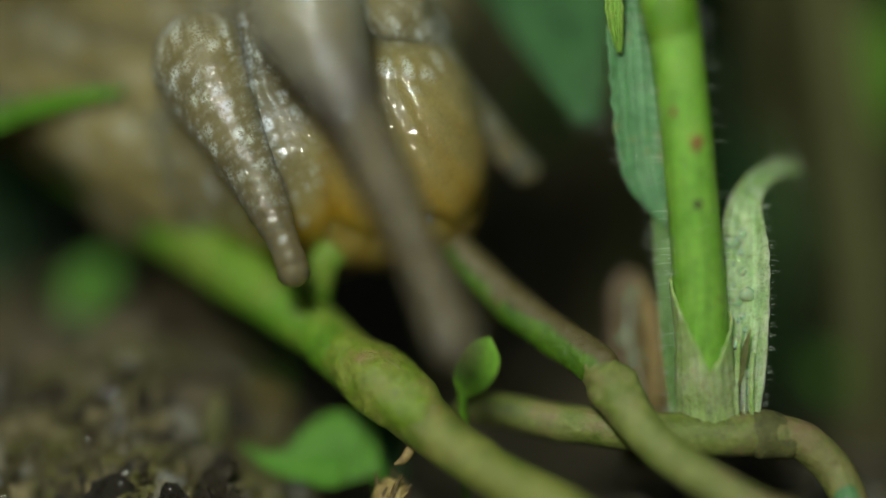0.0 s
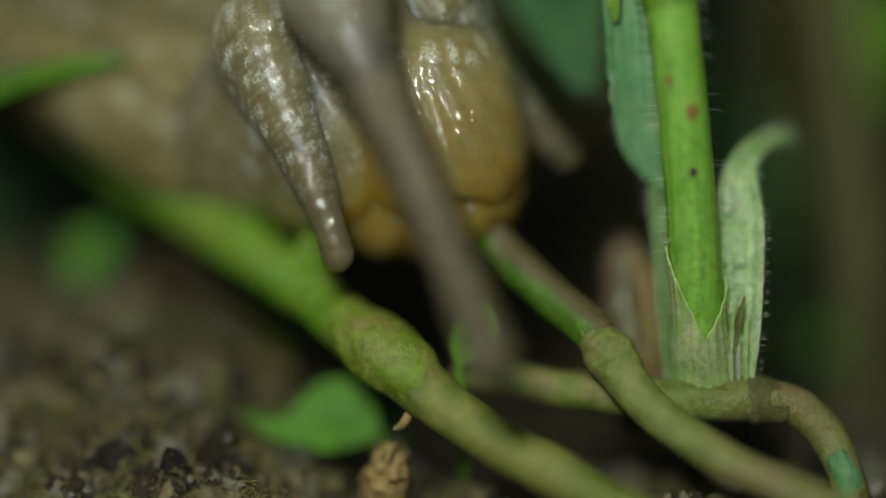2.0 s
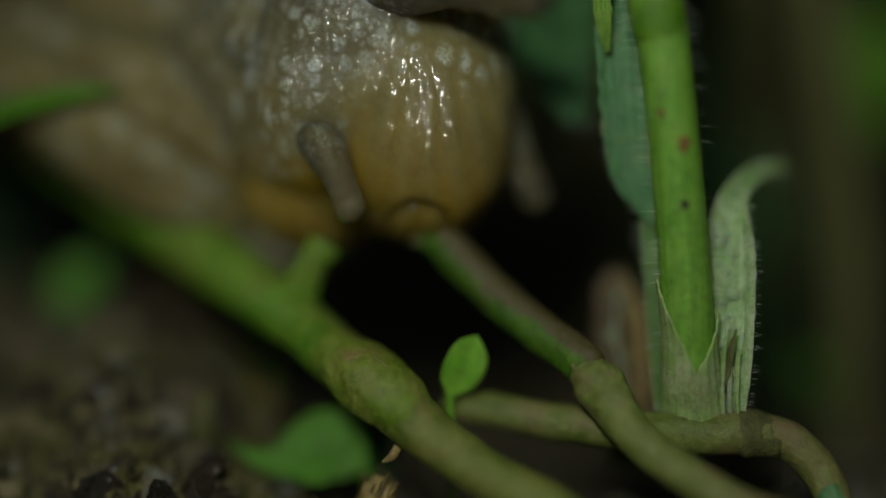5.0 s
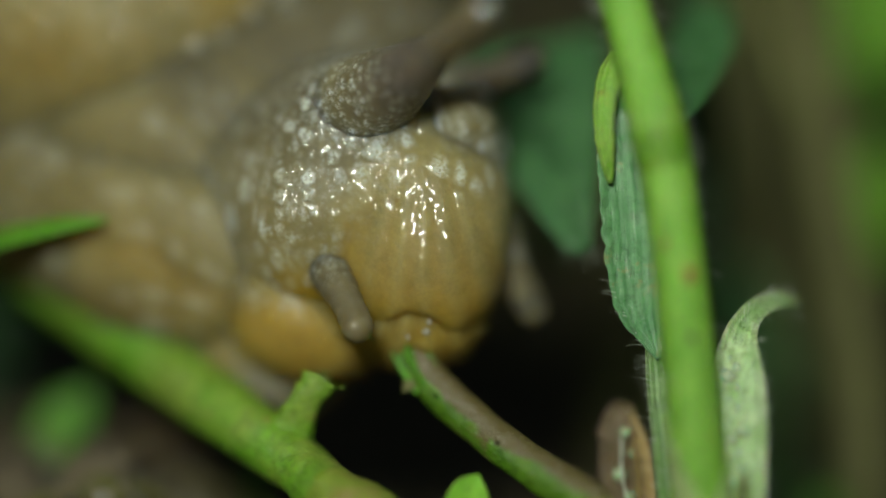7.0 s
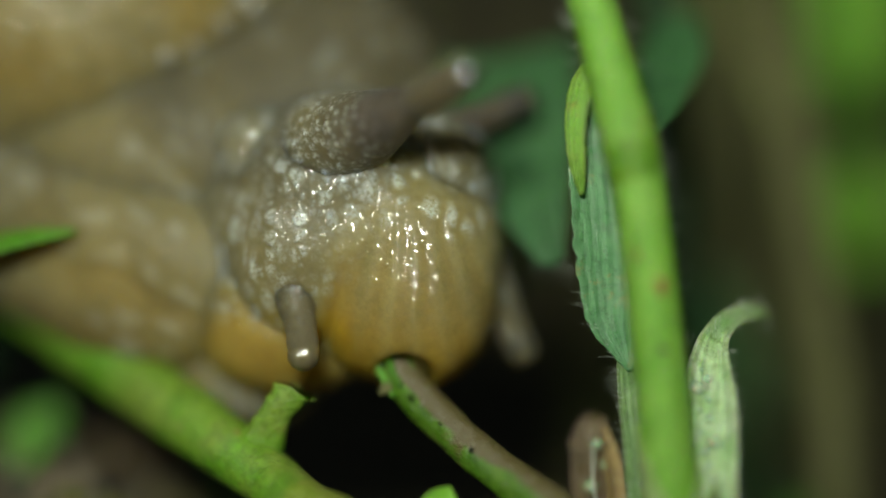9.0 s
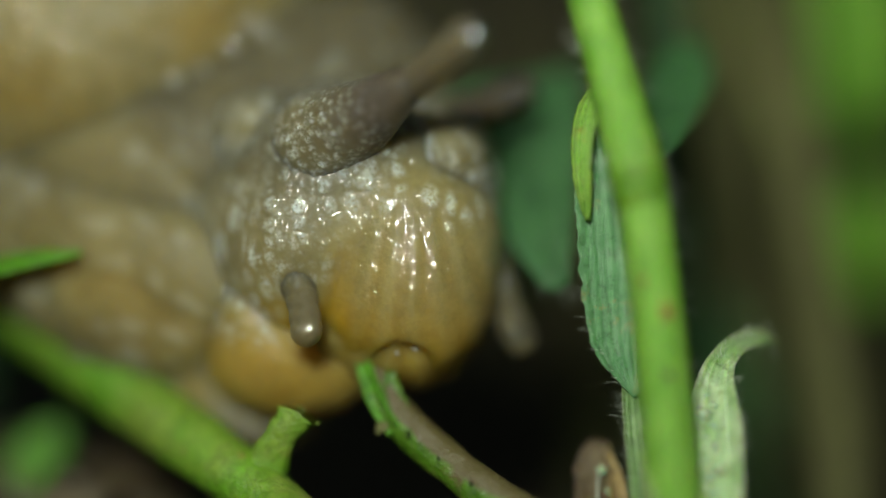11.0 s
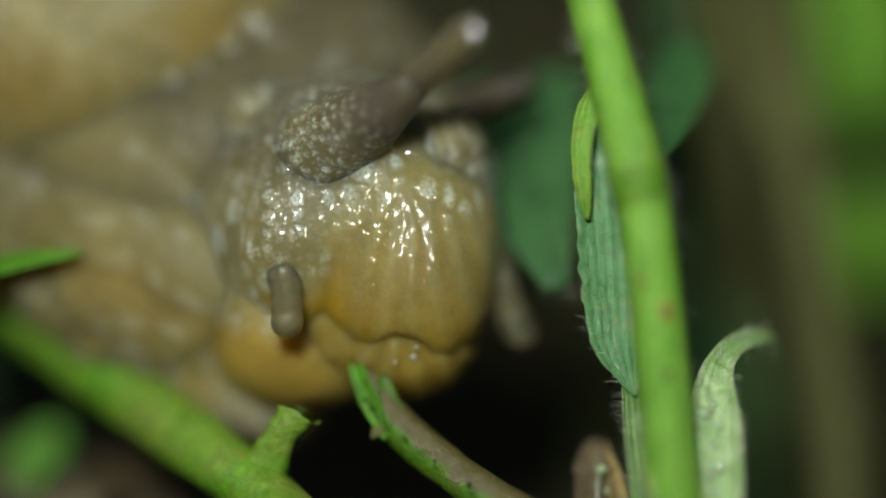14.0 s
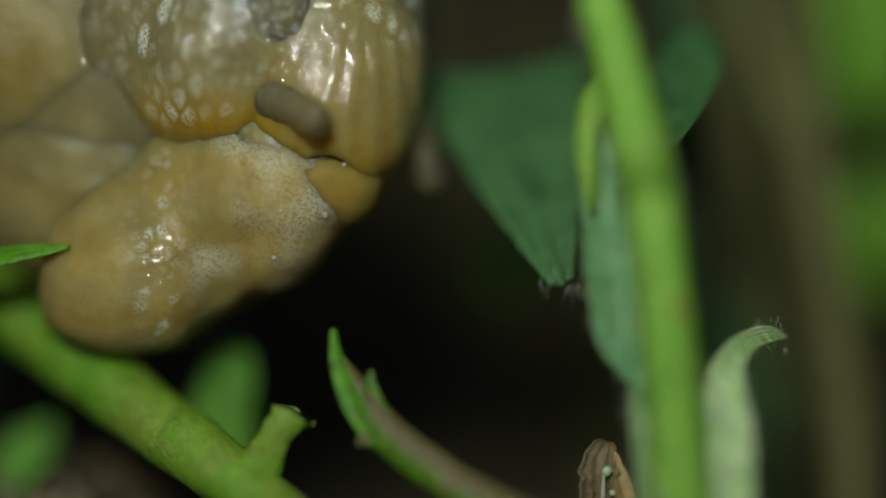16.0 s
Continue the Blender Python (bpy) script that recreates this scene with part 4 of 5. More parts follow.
def build_head():
    """Face: rounded snout over the mouth, cheeks, brow and the start of the neck, in one skin."""
    lumps = [((0.1, 43.95, 12.25), (2.6, 2.3, 3.0)), ((-2.0, 45.2, 14.5), (3.6, 2.8, 2.7)), ((-3.3, 43.85, 12.4), (1.9, 1.9, 2.3)),
             ((-4.4, 48.0, 13.8), (3.8, 2.8, 3.6)), ((0.8, 45.0, 13.8), (1.7, 1.9, 2.0)), ((0.05, 43.8, 10.5), (2.05, 1.9, 1.9)), ((-2.2, 44.8, 11.2), (2.4, 1.8, 2.0)), ((-4.1, 45.1, 11.4), (1.3, 1.3, 1.7)),
             ((-4.9, 46.2, 13.2), (2.6, 2.0, 2.7)), ((-7.0, 47.8, 13.4), (3.2, 2.4, 2.9)), ((-1.9, 44.0, 15.4), (1.7, 1.6, 1.6)), ((1.0, 45.3, 15.2), (1.15, 1.25, 1.5))]
    v, f, n = blob(lumps, (-2.2, 45.4, 12.8), dents=[((-0.15, 42.5, 8.9), (0.85, 1.3, 0.8))], blend=1.3, rows=290, cols=520)
    x, z = v[:, 0], v[:, 2]
    front = smooth(0.2, -0.5, n[:, 1])
    snout = smooth(2.9, 1.9, np.hypot((x - 0.15) * 0.98, np.maximum(0, z - 12.0) * 0.95)) * smooth(45.6, 44.2, v[:, 1])
    fan = np.arctan2(x - 0.0, np.maximum(0.8, 16.5 - z) * 0.55 + 1.0)
    pleat = np.sin(fan * 34 + 1.1 * wobble(v, 0.45))
    deep = smooth(14.4, 12.0, z)
    brow_line = 14.7 - 0.10 * (x - 0.2) ** 2
    arch = np.exp(-((z - brow_line) / 0.5) ** 2) * smooth(-1.2, 0.6, x) * smooth(2.9, 1.6, x) * front
    mild = 0.75 + 0.5 * wobble(v, 0.6, 3.0)
    # pale granules: fine round the tentacle, coarse over the brow, in columns down the crown of the snout
    fine = granules(v, 0.26, 7, 0.75)
    middle = granules(v, 0.46, 13, 0.72, (0.9, 1, 1.15))
    coarse = granules(v, 0.66, 3, 0.7, (0.72, 1, 1.5), 0.26)
    root = hump(v, -1.9, 15.6, 1.9, 1.5)
    crown = smooth(12.4, 13.6, z) * smooth(-2.4, -1.4, x)
    right = smooth(0.2, 1.0, x) * smooth(12.6, 13.6, z)
    cheek = hump(v, -3.1, 12.6, 1.15, 1.2)
    side = hump(v, -4.9, 11.6, 0.9, 1.5)
    far_left = smooth(-3.2, -4.4, x) * smooth(-8.5, -5.0, x) * 0.5
    fleck = 0.85 * fine * np.clip(root + 0.35 * cheek, 0, 1) + 0.72 * middle * np.clip(cheek * 1.1 + 0.7 * hump(v, -3.2, 14.6, 1.6, 1.2) + 0.35 * root + 0.2, 0, 1) * (1 - 0.9 * snout)
    fleck = np.maximum(fleck, coarse * np.clip(0.8 * crown * (1 - 0.8 * smooth(13.9, 12.9, z)) + right + side + far_left, 0, 1) * 0.9 * (1 - smooth(13.4, 12.4, z) * snout))
    fleck = 1.5 * fleck * (1 - 0.8 * arch) * (0.65 + 0.5 * wobble(v, 0.9, 6.0)) * smooth(9.4, 10.6, z)
    bare = 1 - 0.85 * snout * smooth(14.2, 13.0, z)
    relief = 0.032 * coarse * np.clip(crown + right + side + far_left, 0, 1) * bare + 0.018 * middle * bare + 0.012 * fine * root
    relief = relief + 0.022 * pleat * snout * front * deep + 0.07 * wobble(v, 0.7) * bare
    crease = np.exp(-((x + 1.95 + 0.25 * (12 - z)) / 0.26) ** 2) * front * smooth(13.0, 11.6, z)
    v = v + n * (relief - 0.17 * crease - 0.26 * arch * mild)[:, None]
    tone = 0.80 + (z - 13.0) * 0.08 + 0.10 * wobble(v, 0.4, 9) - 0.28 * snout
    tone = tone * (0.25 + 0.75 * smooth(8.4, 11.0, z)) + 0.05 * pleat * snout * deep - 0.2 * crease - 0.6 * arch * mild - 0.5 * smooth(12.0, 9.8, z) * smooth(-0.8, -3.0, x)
    pigment = 0.35 * hump(v, -1.7, 15.9, 1.5, 1.0) + 0.12 * smooth(14.5, 16.5, z)
    wet = 0.96 * smooth(46.6, 45.4, v[:, 1]) * smooth(8.8, 10.0, z) * (0.6 + 0.4 * snout)
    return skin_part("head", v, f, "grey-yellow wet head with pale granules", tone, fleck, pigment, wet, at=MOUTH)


def build_lower_lip():
    lumps = [((0.1, 44.35, 9.9), (1.95, 2.0, 1.8)), ((-1.9, 44.5, 10.2), (1.9, 1.4, 1.6)), ((-1.0, 44.6, 10.6), (2.3, 1.6, 1.7))]
    v, f, n = blob(lumps, (-0.6, 44.4, 10.1), blend=1.3, rows=150, cols=320)
    fan = np.arctan2(v[:, 0] - 0.1, np.maximum(0.6, 11.8 - v[:, 2]))
    frill = np.sin(fan * 22 + 1.2 * wobble(v, 0.6))
    v = v + n * (0.04 * frill * smooth(10.9, 9.2, v[:, 2]) + 0.06 * wobble(v, 0.9))[:, None]
    tone = 0.22 + 0.10 * wobble(v, 0.5) + 0.05 * frill + 0.07 * (v[:, 2] - 9.5)
    return skin_part("lower_lip", v, f, "amber frilled lower lip", tone, wet=0.8, at=MOUTH)


def fan_folds(v, pivot, count, bend=1.0):
    """Soft folds that fan out from a point of the side, up and back: height 0..1 and coordinates along and across them."""
    x, z = v[:, 0] - pivot[0], v[:, 2] - pivot[1]
    turn = np.arctan2(z, -x) + 0.12 * bend * wobble(v, 0.22) + 0.04 * bend * wobble(v, 0.6)
    r = np.hypot(x, z)
    return np.abs(np.sin(turn * count)) ** 0.7, np.stack([r * 0.6, v[:, 1] * 0.3, turn * 5.5], 1)


def build_neck():
    """Neck that follows the head."""
    lumps = [((-6.4, 48.2, 14.6), (4.8, 3.4, 4.2)), ((-3.0, 47.6, 15.4), (4.2, 3.0, 4.0)), ((-9.5, 49.5, 15.2), (4.5, 4.0, 4.6)), ((-2.6, 48.8, 18.2), (3.4, 2.6, 3.2))]
    v, f, n = blob(lumps, (-5.4, 48.2, 15.0), blend=2.4, rows=170, cols=320)
    fold, along = fan_folds(v, (-1.0, 9.0), 9)
    big = granules(along, 0.55, 31, 0.5, (1.3, 1, 0.8))
    v = v + n * (0.03 * big - 0.12 * (1 - fold) + 0.10 * wobble(v, 0.4))[:, None]
    tone = 0.80 + 0.05 * (v[:, 2] - 14) - 0.22 * (1 - fold) + 0.12 * wobble(v, 0.3) - 0.3 * smooth(-6, -10, v[:, 0])
    return skin_part("neck", v, f, "olive grey folded neck", tone + 0.1, 0.22 * big, 0.15, at=(-7, 48, 14))


def build_flank():
    """Side of the body from the neck down to the foot, in fanning folds."""
    lumps = [((-6.6, 47.2, 12.2), (4.4, 2.9, 3.3)), ((-10.5, 48.4, 13.4), (4.8, 3.2, 3.7)), ((-5.2, 46.4, 11.8), (2.2, 1.8, 2.0)), ((-8.4, 46.7, 11.6), (3.4, 2.0, 2.3), 33)]
    v, f, n = blob(lumps, (-7.4, 47.3, 12.2), blend=2.2, rows=190, cols=340)
    fold, along = fan_folds(v, (-0.5, 8.4), 9)
    minor, _ = fan_folds(v, (-0.5, 8.4), 21)
    big = granules(along, 0.5, 35, 0.55, (1.5, 1, 0.8), 0.35)
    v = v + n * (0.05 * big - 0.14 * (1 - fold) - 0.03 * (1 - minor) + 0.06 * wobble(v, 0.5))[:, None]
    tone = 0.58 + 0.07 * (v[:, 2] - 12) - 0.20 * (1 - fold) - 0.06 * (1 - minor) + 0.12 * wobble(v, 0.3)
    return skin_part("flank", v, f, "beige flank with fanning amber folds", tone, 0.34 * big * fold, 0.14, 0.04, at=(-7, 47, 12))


def build_mantle():
    lumps = [((-12.2, 49.0, 19.9), (7.4, 4.6, 4.9), 14), ((-7.8, 49.4, 21.9), (4.8, 4.4, 4.5), 0), ((-17, 52, 18.5), (7, 5, 6))]
    v, f, n = blob(lumps, (-12.0, 50.4, 20.8), blend=2.0, rows=150, cols=300)
    fine, coarse = granules(v, 0.5, 41, 0.8), granules(v, 1.1, 43, 0.7)
    v = v + n * (0.02 * fine + 0.04 * coarse + 0.22 * wobble(v, 0.3) + 0.06 * wobble(v, 0.9))[:, None]
    tone = 0.44 + 0.16 * wobble(v, 0.25, 2) + 0.08 * wobble(v, 0.9, 4)
    return skin_part("mantle", v, f, "cream-orange smooth mantle with wet rim", tone, 0.08 * fine + 0.08 * coarse, 0.15, 0.25, at=(-12, 50, 20))


def build_tail():
    """Body behind the mantle, going back over the plants."""
    v, f, n = blob([((-22, 55, 18.5), (10, 6, 6.5)), ((-32, 60, 13), (10, 5.5, 6.0))], (-27, 57.5, 16), blend=3, rows=80, cols=140)
    w1 = granules(v, 1.3, 51, 0.9, (1.5, 1, 1))
    v = v + n * (0.18 * w1)[:, None]
    return skin_part("body", v, f, "long pale body", 0.55, 0.2 * w1, at=(-22, 55, 18))


def build_foot():
    lumps = [((-8.6, 46.4, 11.2), (3.6, 1.7, 2.0), 33), ((-11.2, 47.2, 12.6), (3.2, 1.9, 1.9), 33), ((-16, 49.6, 14.6), (4, 2.6, 2.6), 20)]
    v, f, n = blob(lumps, (-9.5, 46.6, 11.8), blend=1.6, rows=140, cols=280)
    fold, along = fan_folds(v, (-0.5, 8.4), 15)
    big = granules(along, 0.55, 45, 0.5, (1.5, 1, 0.8))
    v = v + n * (-0.09 * (1 - fold) + 0.12 * wobble(v, 0.5) + 0.05 * wobble(v, 1.6))[:, None]
    tone = 0.72 + 0.12 * wobble(v, 0.3) - 0.15 * (1 - fold)
    return skin_part("foot", v, f, "cream folded foot edge gripping the stem", tone, 0.3 * big, wet=0.04, at=(-7.6, 45.6, 10.9))


def build_lobe():
    """Front end of the foot, which lifts off the stem at last: a cream sole with a wet pleated rim."""
    lumps = [((-7.4, 45.3, 10.7), (4.7, 1.7, 2.3), 33), ((-5.2, 44.9, 9.5), (2.1, 1.5, 1.7), 20), ((-9.9, 45.4, 12.4), (1.7, 1.5, 1.9), 20), ((-4.7, 45.1, 10.7), (1.6, 1.4, 1.5), 0), ((-6.6, 46.3, 12.6), (3.2, 1.5, 1.8), 33)]
    v, f, n = blob(lumps, (-6.8, 45.3, 10.6), blend=1.6, rows=170, cols=320)
    down = (v[:, 0] + 7.2) * 0.54 - (v[:, 2] - 10.9) * 0.84           # from the upper rim to the sole
    along = (v[:, 0] + 7.2) * 0.84 + (v[:, 2] - 10.9) * 0.54
    ripple = np.sin(along * 3.4 + 1.4 * wobble(v, 0.35))
    rim = np.exp(-((down + 0.9 + 0.25 * wobble(v, 0.5, 2.0)) / 0.5) ** 2)
    edge = np.exp(-((down - 1.5) / 0.35) ** 2)
    v = v + n * (0.20 * wobble(v, 0.35) + 0.08 * wobble(v, 1.0) + 0.025 * wobble(v, 2.6) + 0.04 * ripple * smooth(-0.8, 0.4, down) + 0.16 * rim - 0.10 * edge)[:, None]
    tone = 0.40 + 0.10 * wobble(v, 0.5) + 0.08 * wobble(v, 1.4, 3.0) + 0.04 * ripple - 0.10 * smooth(0.8, 2.0, down) - 0.08 * edge - 0.08 * np.exp(-((down + 0.35) / 0.25) ** 2)
    fleck = 0.65 * granules(v, 0.42, 47, 0.75) * np.exp(-((down + 1.1) / 0.7) ** 2) + 0.42 * smooth(-0.4, 0.5, wobble(v, 0.7, 11.0)) * smooth(-0.6, 0.3, down)
    return skin_part("foot_lobe", v, f, "plump cream front lobe of the foot", tone, fleck, wet=0.8 * rim + 0.05, at=(-7.6, 45.6, 10.9))


def build_margin():
    """Soft amber margin of the foot between cheek and stem."""
    v, f, n = blob([((-4.5, 44.5, 10.9), (1.25, 1.3, 1.7), -25), ((-3.0, 44.8, 9.8), (1.7, 1.5, 1.4)), ((-4.6, 45.2, 9.9), (1.6, 1.4, 1.3))], (-3.9, 44.7, 10.3), blend=1.2, rows=130, cols=260)
    fold, along = fan_folds(v, (-0.5, 8.0), 17)
    v = v + n * (0.10 * wobble(v, 0.6) + 0.03 * wobble(v, 1.5))[:, None]
    tone = 0.14 + 0.10 * wobble(v, 0.4) + 0.22 * np.maximum(0, v[:, 2] - 10.4) * smooth(-3.4, -4.4, v[:, 0])
    fleck = 0.4 * granules(along, 0.5, 71, 0.5, (1.4, 1, 0.8)) * smooth(9.8, 11.0, v[:, 2]) + 0.7 * granules(v, 0.4, 73, 0.85) * smooth(10.2, 11.2, v[:, 2]) * smooth(-3.6, -4.3, v[:, 0])
    return skin_part("foot_margin", v, f, "amber folded margin of the foot", tone, fleck, wet=0.25, at=(-5, 44.3, 10.2))


def build_horn(name, length, base, tip, label, fleck_to=0.35, eye=True, grey=0.75, skirt=1.15, root=0.8):
    """A tentacle along its own z axis, rounded at the tip, with speckled skin that widens into the head."""
    rows = [(0, 0, -root, base * skirt), (0, 0, -0.4 * root, base * (0.4 * skirt + 0.6)), (0, 0, 0, base), (0.05, 0, length * 0.2, base * 0.80), (0.08, 0.0, length * 0.45, base * 0.40 + tip * 0.5), (0.08, 0, length * 0.66, tip * 0.98), (0.03, 0, length * 0.85, tip * 0.98), (0, 0, length - tip, tip)]
    v, f, u = tube(rows, around=56, steps=18)
    w, big = granules(v, 0.22, 61, 0.8), granules(v, 0.42, 67, 0.75)
    radial = v * (1, 1, 0)
    radial = radial / np.maximum(np.linalg.norm(radial, axis=1), 1e-6)[:, None]
    bare = smooth(0.6, 0.85, u)
    ring = np.sin(v[:, 2] * 13 + 1.5 * wobble(v, 1.5))
    v = v + radial * ((0.012 * w + 0.014 * big) * (1 - bare) + 0.012 * ring * smooth(0.3, 0.6, u) * (1 - smooth(0.9, 0.95, u)) + 0.03 * wobble(v, 0.9))[:, None]
    fleck = (0.35 * w + 0.8 * big) * smooth(fleck_to + 0.2, fleck_to - 0.25, u) + 0.05 * w * (1 - bare)
    pigment = grey * smooth(0.15, 0.6, u) * (0.85 + 0.25 * wobble(v, 1.2))
    ob = skin_part(name, v, f, label, 0.86 + 0.12 * wobble(v, 0.8), fleck, pigment, (0.45 if not eye else 0.2) + 0.55 * smooth(0.88, 0.95, u))
    if eye:
        bm = bmesh.new()
        bmesh.ops.create_uvsphere(bm, u_segments=24, v_segments=16, radius=tip * 0.72 * MM)
        ball = bpy.data.meshes.new("eye")
        bm.to_mesh(ball)
        bm.free()
        ball.polygons.foreach_set("use_smooth", [True] * len(ball.polygons))
        ball.materials.append(EYE)
        e = new("eye", ball)
        e.parent = ob
        e.location = (0, -0.12 * tip * MM, (length - tip * 0.62) * MM)
        tagged(e, "dark shiny eye at the tip")
    return ob


def build_horn_base():
    """The broad speckled cone out of which the long tentacle grows."""
    v, f, u = tube([(0, 0, -1.5, 1.0), (0, 0, -0.9, 1.5), (0, 0, -0.2, 1.52), (0, 0, 0.8, 1.2), (0, 0, 1.8, 0.94), (0, 0, 2.7, 0.72), (0, 0, 3.3, 0.56)], around=110, steps=20)
    radial = v * (1, 1, 0)
    radial = radial / np.maximum(np.linalg.norm(radial, axis=1), 1e-6)[:, None]
    grain, coarse = granules(v, 0.21, 63, 0.9), granules(v, 0.38, 65, 0.75)
    fade = smooth(0.98, 0.4, u)
    v = v + radial * (0.03 * grain * fade + 0.04 * coarse * fade + 0.05 * wobble(v, 0.7))[:, None]
    pigment = 0.15 + 0.78 * smooth(0.4, 0.75, u) + 0.12 * wobble(v, 0.9)
    return skin_part("tentacle_base", v, f, "broad grey base of the eye tentacle with pale granules", 0.9, fade * (0.55 * grain + 0.6 * coarse * smooth(0.65, 0.3, u)), pigment, 0.5)


horn_base = build_horn_base()
margin = build_margin()
head, lip, neck = build_head(), build_lower_lip(), build_neck()
flank, mantle, tail, foot, lobe = build_flank(), build_mantle(), build_tail(), build_foot(), build_lobe()
upper_near = build_horn("upper_tentacle", 10.5, 0.95, 0.52, "long grey-brown eye tentacle", grey=0.7)
upper_far = build_horn("upper_tentacle", 4.2, 0.95, 0.5, "grey-brown eye tentacle", grey=1.0)
lower_near = build_horn("lower_tentacle", 4.4, 0.95, 0.46, "short translucent grey feeler with pale flecks", 0.5, False, 0.45, 1.7, 2.8)
lower_far = build_horn("lower_tentacle", 4.2, 0.95, 0.5, "short pale translucent feeler", 0.6, False, 0.25, 1.5, 2.0)


def aimed(tip, way, length):
    """The pose of a tentacle whose z axis runs along way and ends at tip."""
    way = Vector(way).normalized()
    q = way.to_track_quat("Z", "Y").to_matrix().to_4x4()
    return Matrix.Translation((Vector(tip) - way * length) * MM) @ q


# ---- what moves ----
HEAD_ROWS = [  # seconds, shift right, shift up, swing (degrees, clockwise), turn
    (0.0, -0.79, 0.11, -20, 0), (0.4, -0.18, -0.17, -20, 0), (0.8, 1.31, -0.39, -21, 0), (1.2, 2.31, -0.66, -21, 0), (1.5, 2.41, -0.9, -20, 0),
    (2.0, 0.45, -0.32, -19, 0), (2.4, -0.03, -0.34, -18, 0), (2.8, 1.28, -0.1, -18, 0), (3.2, 2.05, -0.35, -17, 0), (3.5, 2.42, -0.65, -16, 0),
    (4.0, 1.84, -0.55, -13, 0), (4.3, 0.82, -0.13, -9, 0), (4.6, -0.58, 0.52, -3, 0), (4.8, -0.68, 0.62, 0, 0), (5.0, -0.44, 0.32, 0, 0), (5.2, -0.18, 0.17, 0, 0),
    (6.2, -0.4, 0.6, 0, 0), (7.3, -0.57, 0.84, 0, 0), (7.7, -0.47, 0.63, 0, 0), (8.0, 0.81, 0.41, -3, 0), (8.5, 0.82, -0.37, -4, 0), (9.0, 0, 0, 0, 0),
    (9.3, -0.49, 0.71, 0, 0), (9.7, -0.2, 1.15, 0, 0), (10.7, -0.2, 1.0, 0, 0), (11.8, -0.2, 1.1, 0, 0), (12.2, 0.0, 1.25, 0, 0), (12.7, 0.5, 1.25, 0, 0), (13.2, 0.15, 0.2, 0, 0),
    (13.7, -0.4, 0.81, 0, 0), (14.2, 0.0, 1.4, 0, 0), (14.5, 0.4, 1.8, -2, 3), (14.8, 0.5, 2.6, 0, 6), (15.0, 0.5, 3.3, 0, 9), (15.5, -1.5, 5.0, 4, 12), (16.0, -2.5, 6.0, 6, 14)]


def beads(owner, name, label, points, size, material):
    """Droplets that sit on a part, at its skin nearest to each point (in the slug's space)."""
    skin = np.array([owner.matrix_basis @ v.co for v in owner.data.vertices]) / MM
    for k, p in enumerate(points):
        near = skin[np.argmin(np.linalg.norm(skin - np.asarray(p), axis=1))]
        ob = new(name, lump_mesh(name, material, k * 2.3, size * (0.7 + 0.5 * ((k * 7) % 5) / 4), 2))
        ob.parent = owner
        ob.location = (Vector(near) - Vector((0, 0.4 * size, 0))) * MM - owner.location
        tagged(ob, label)


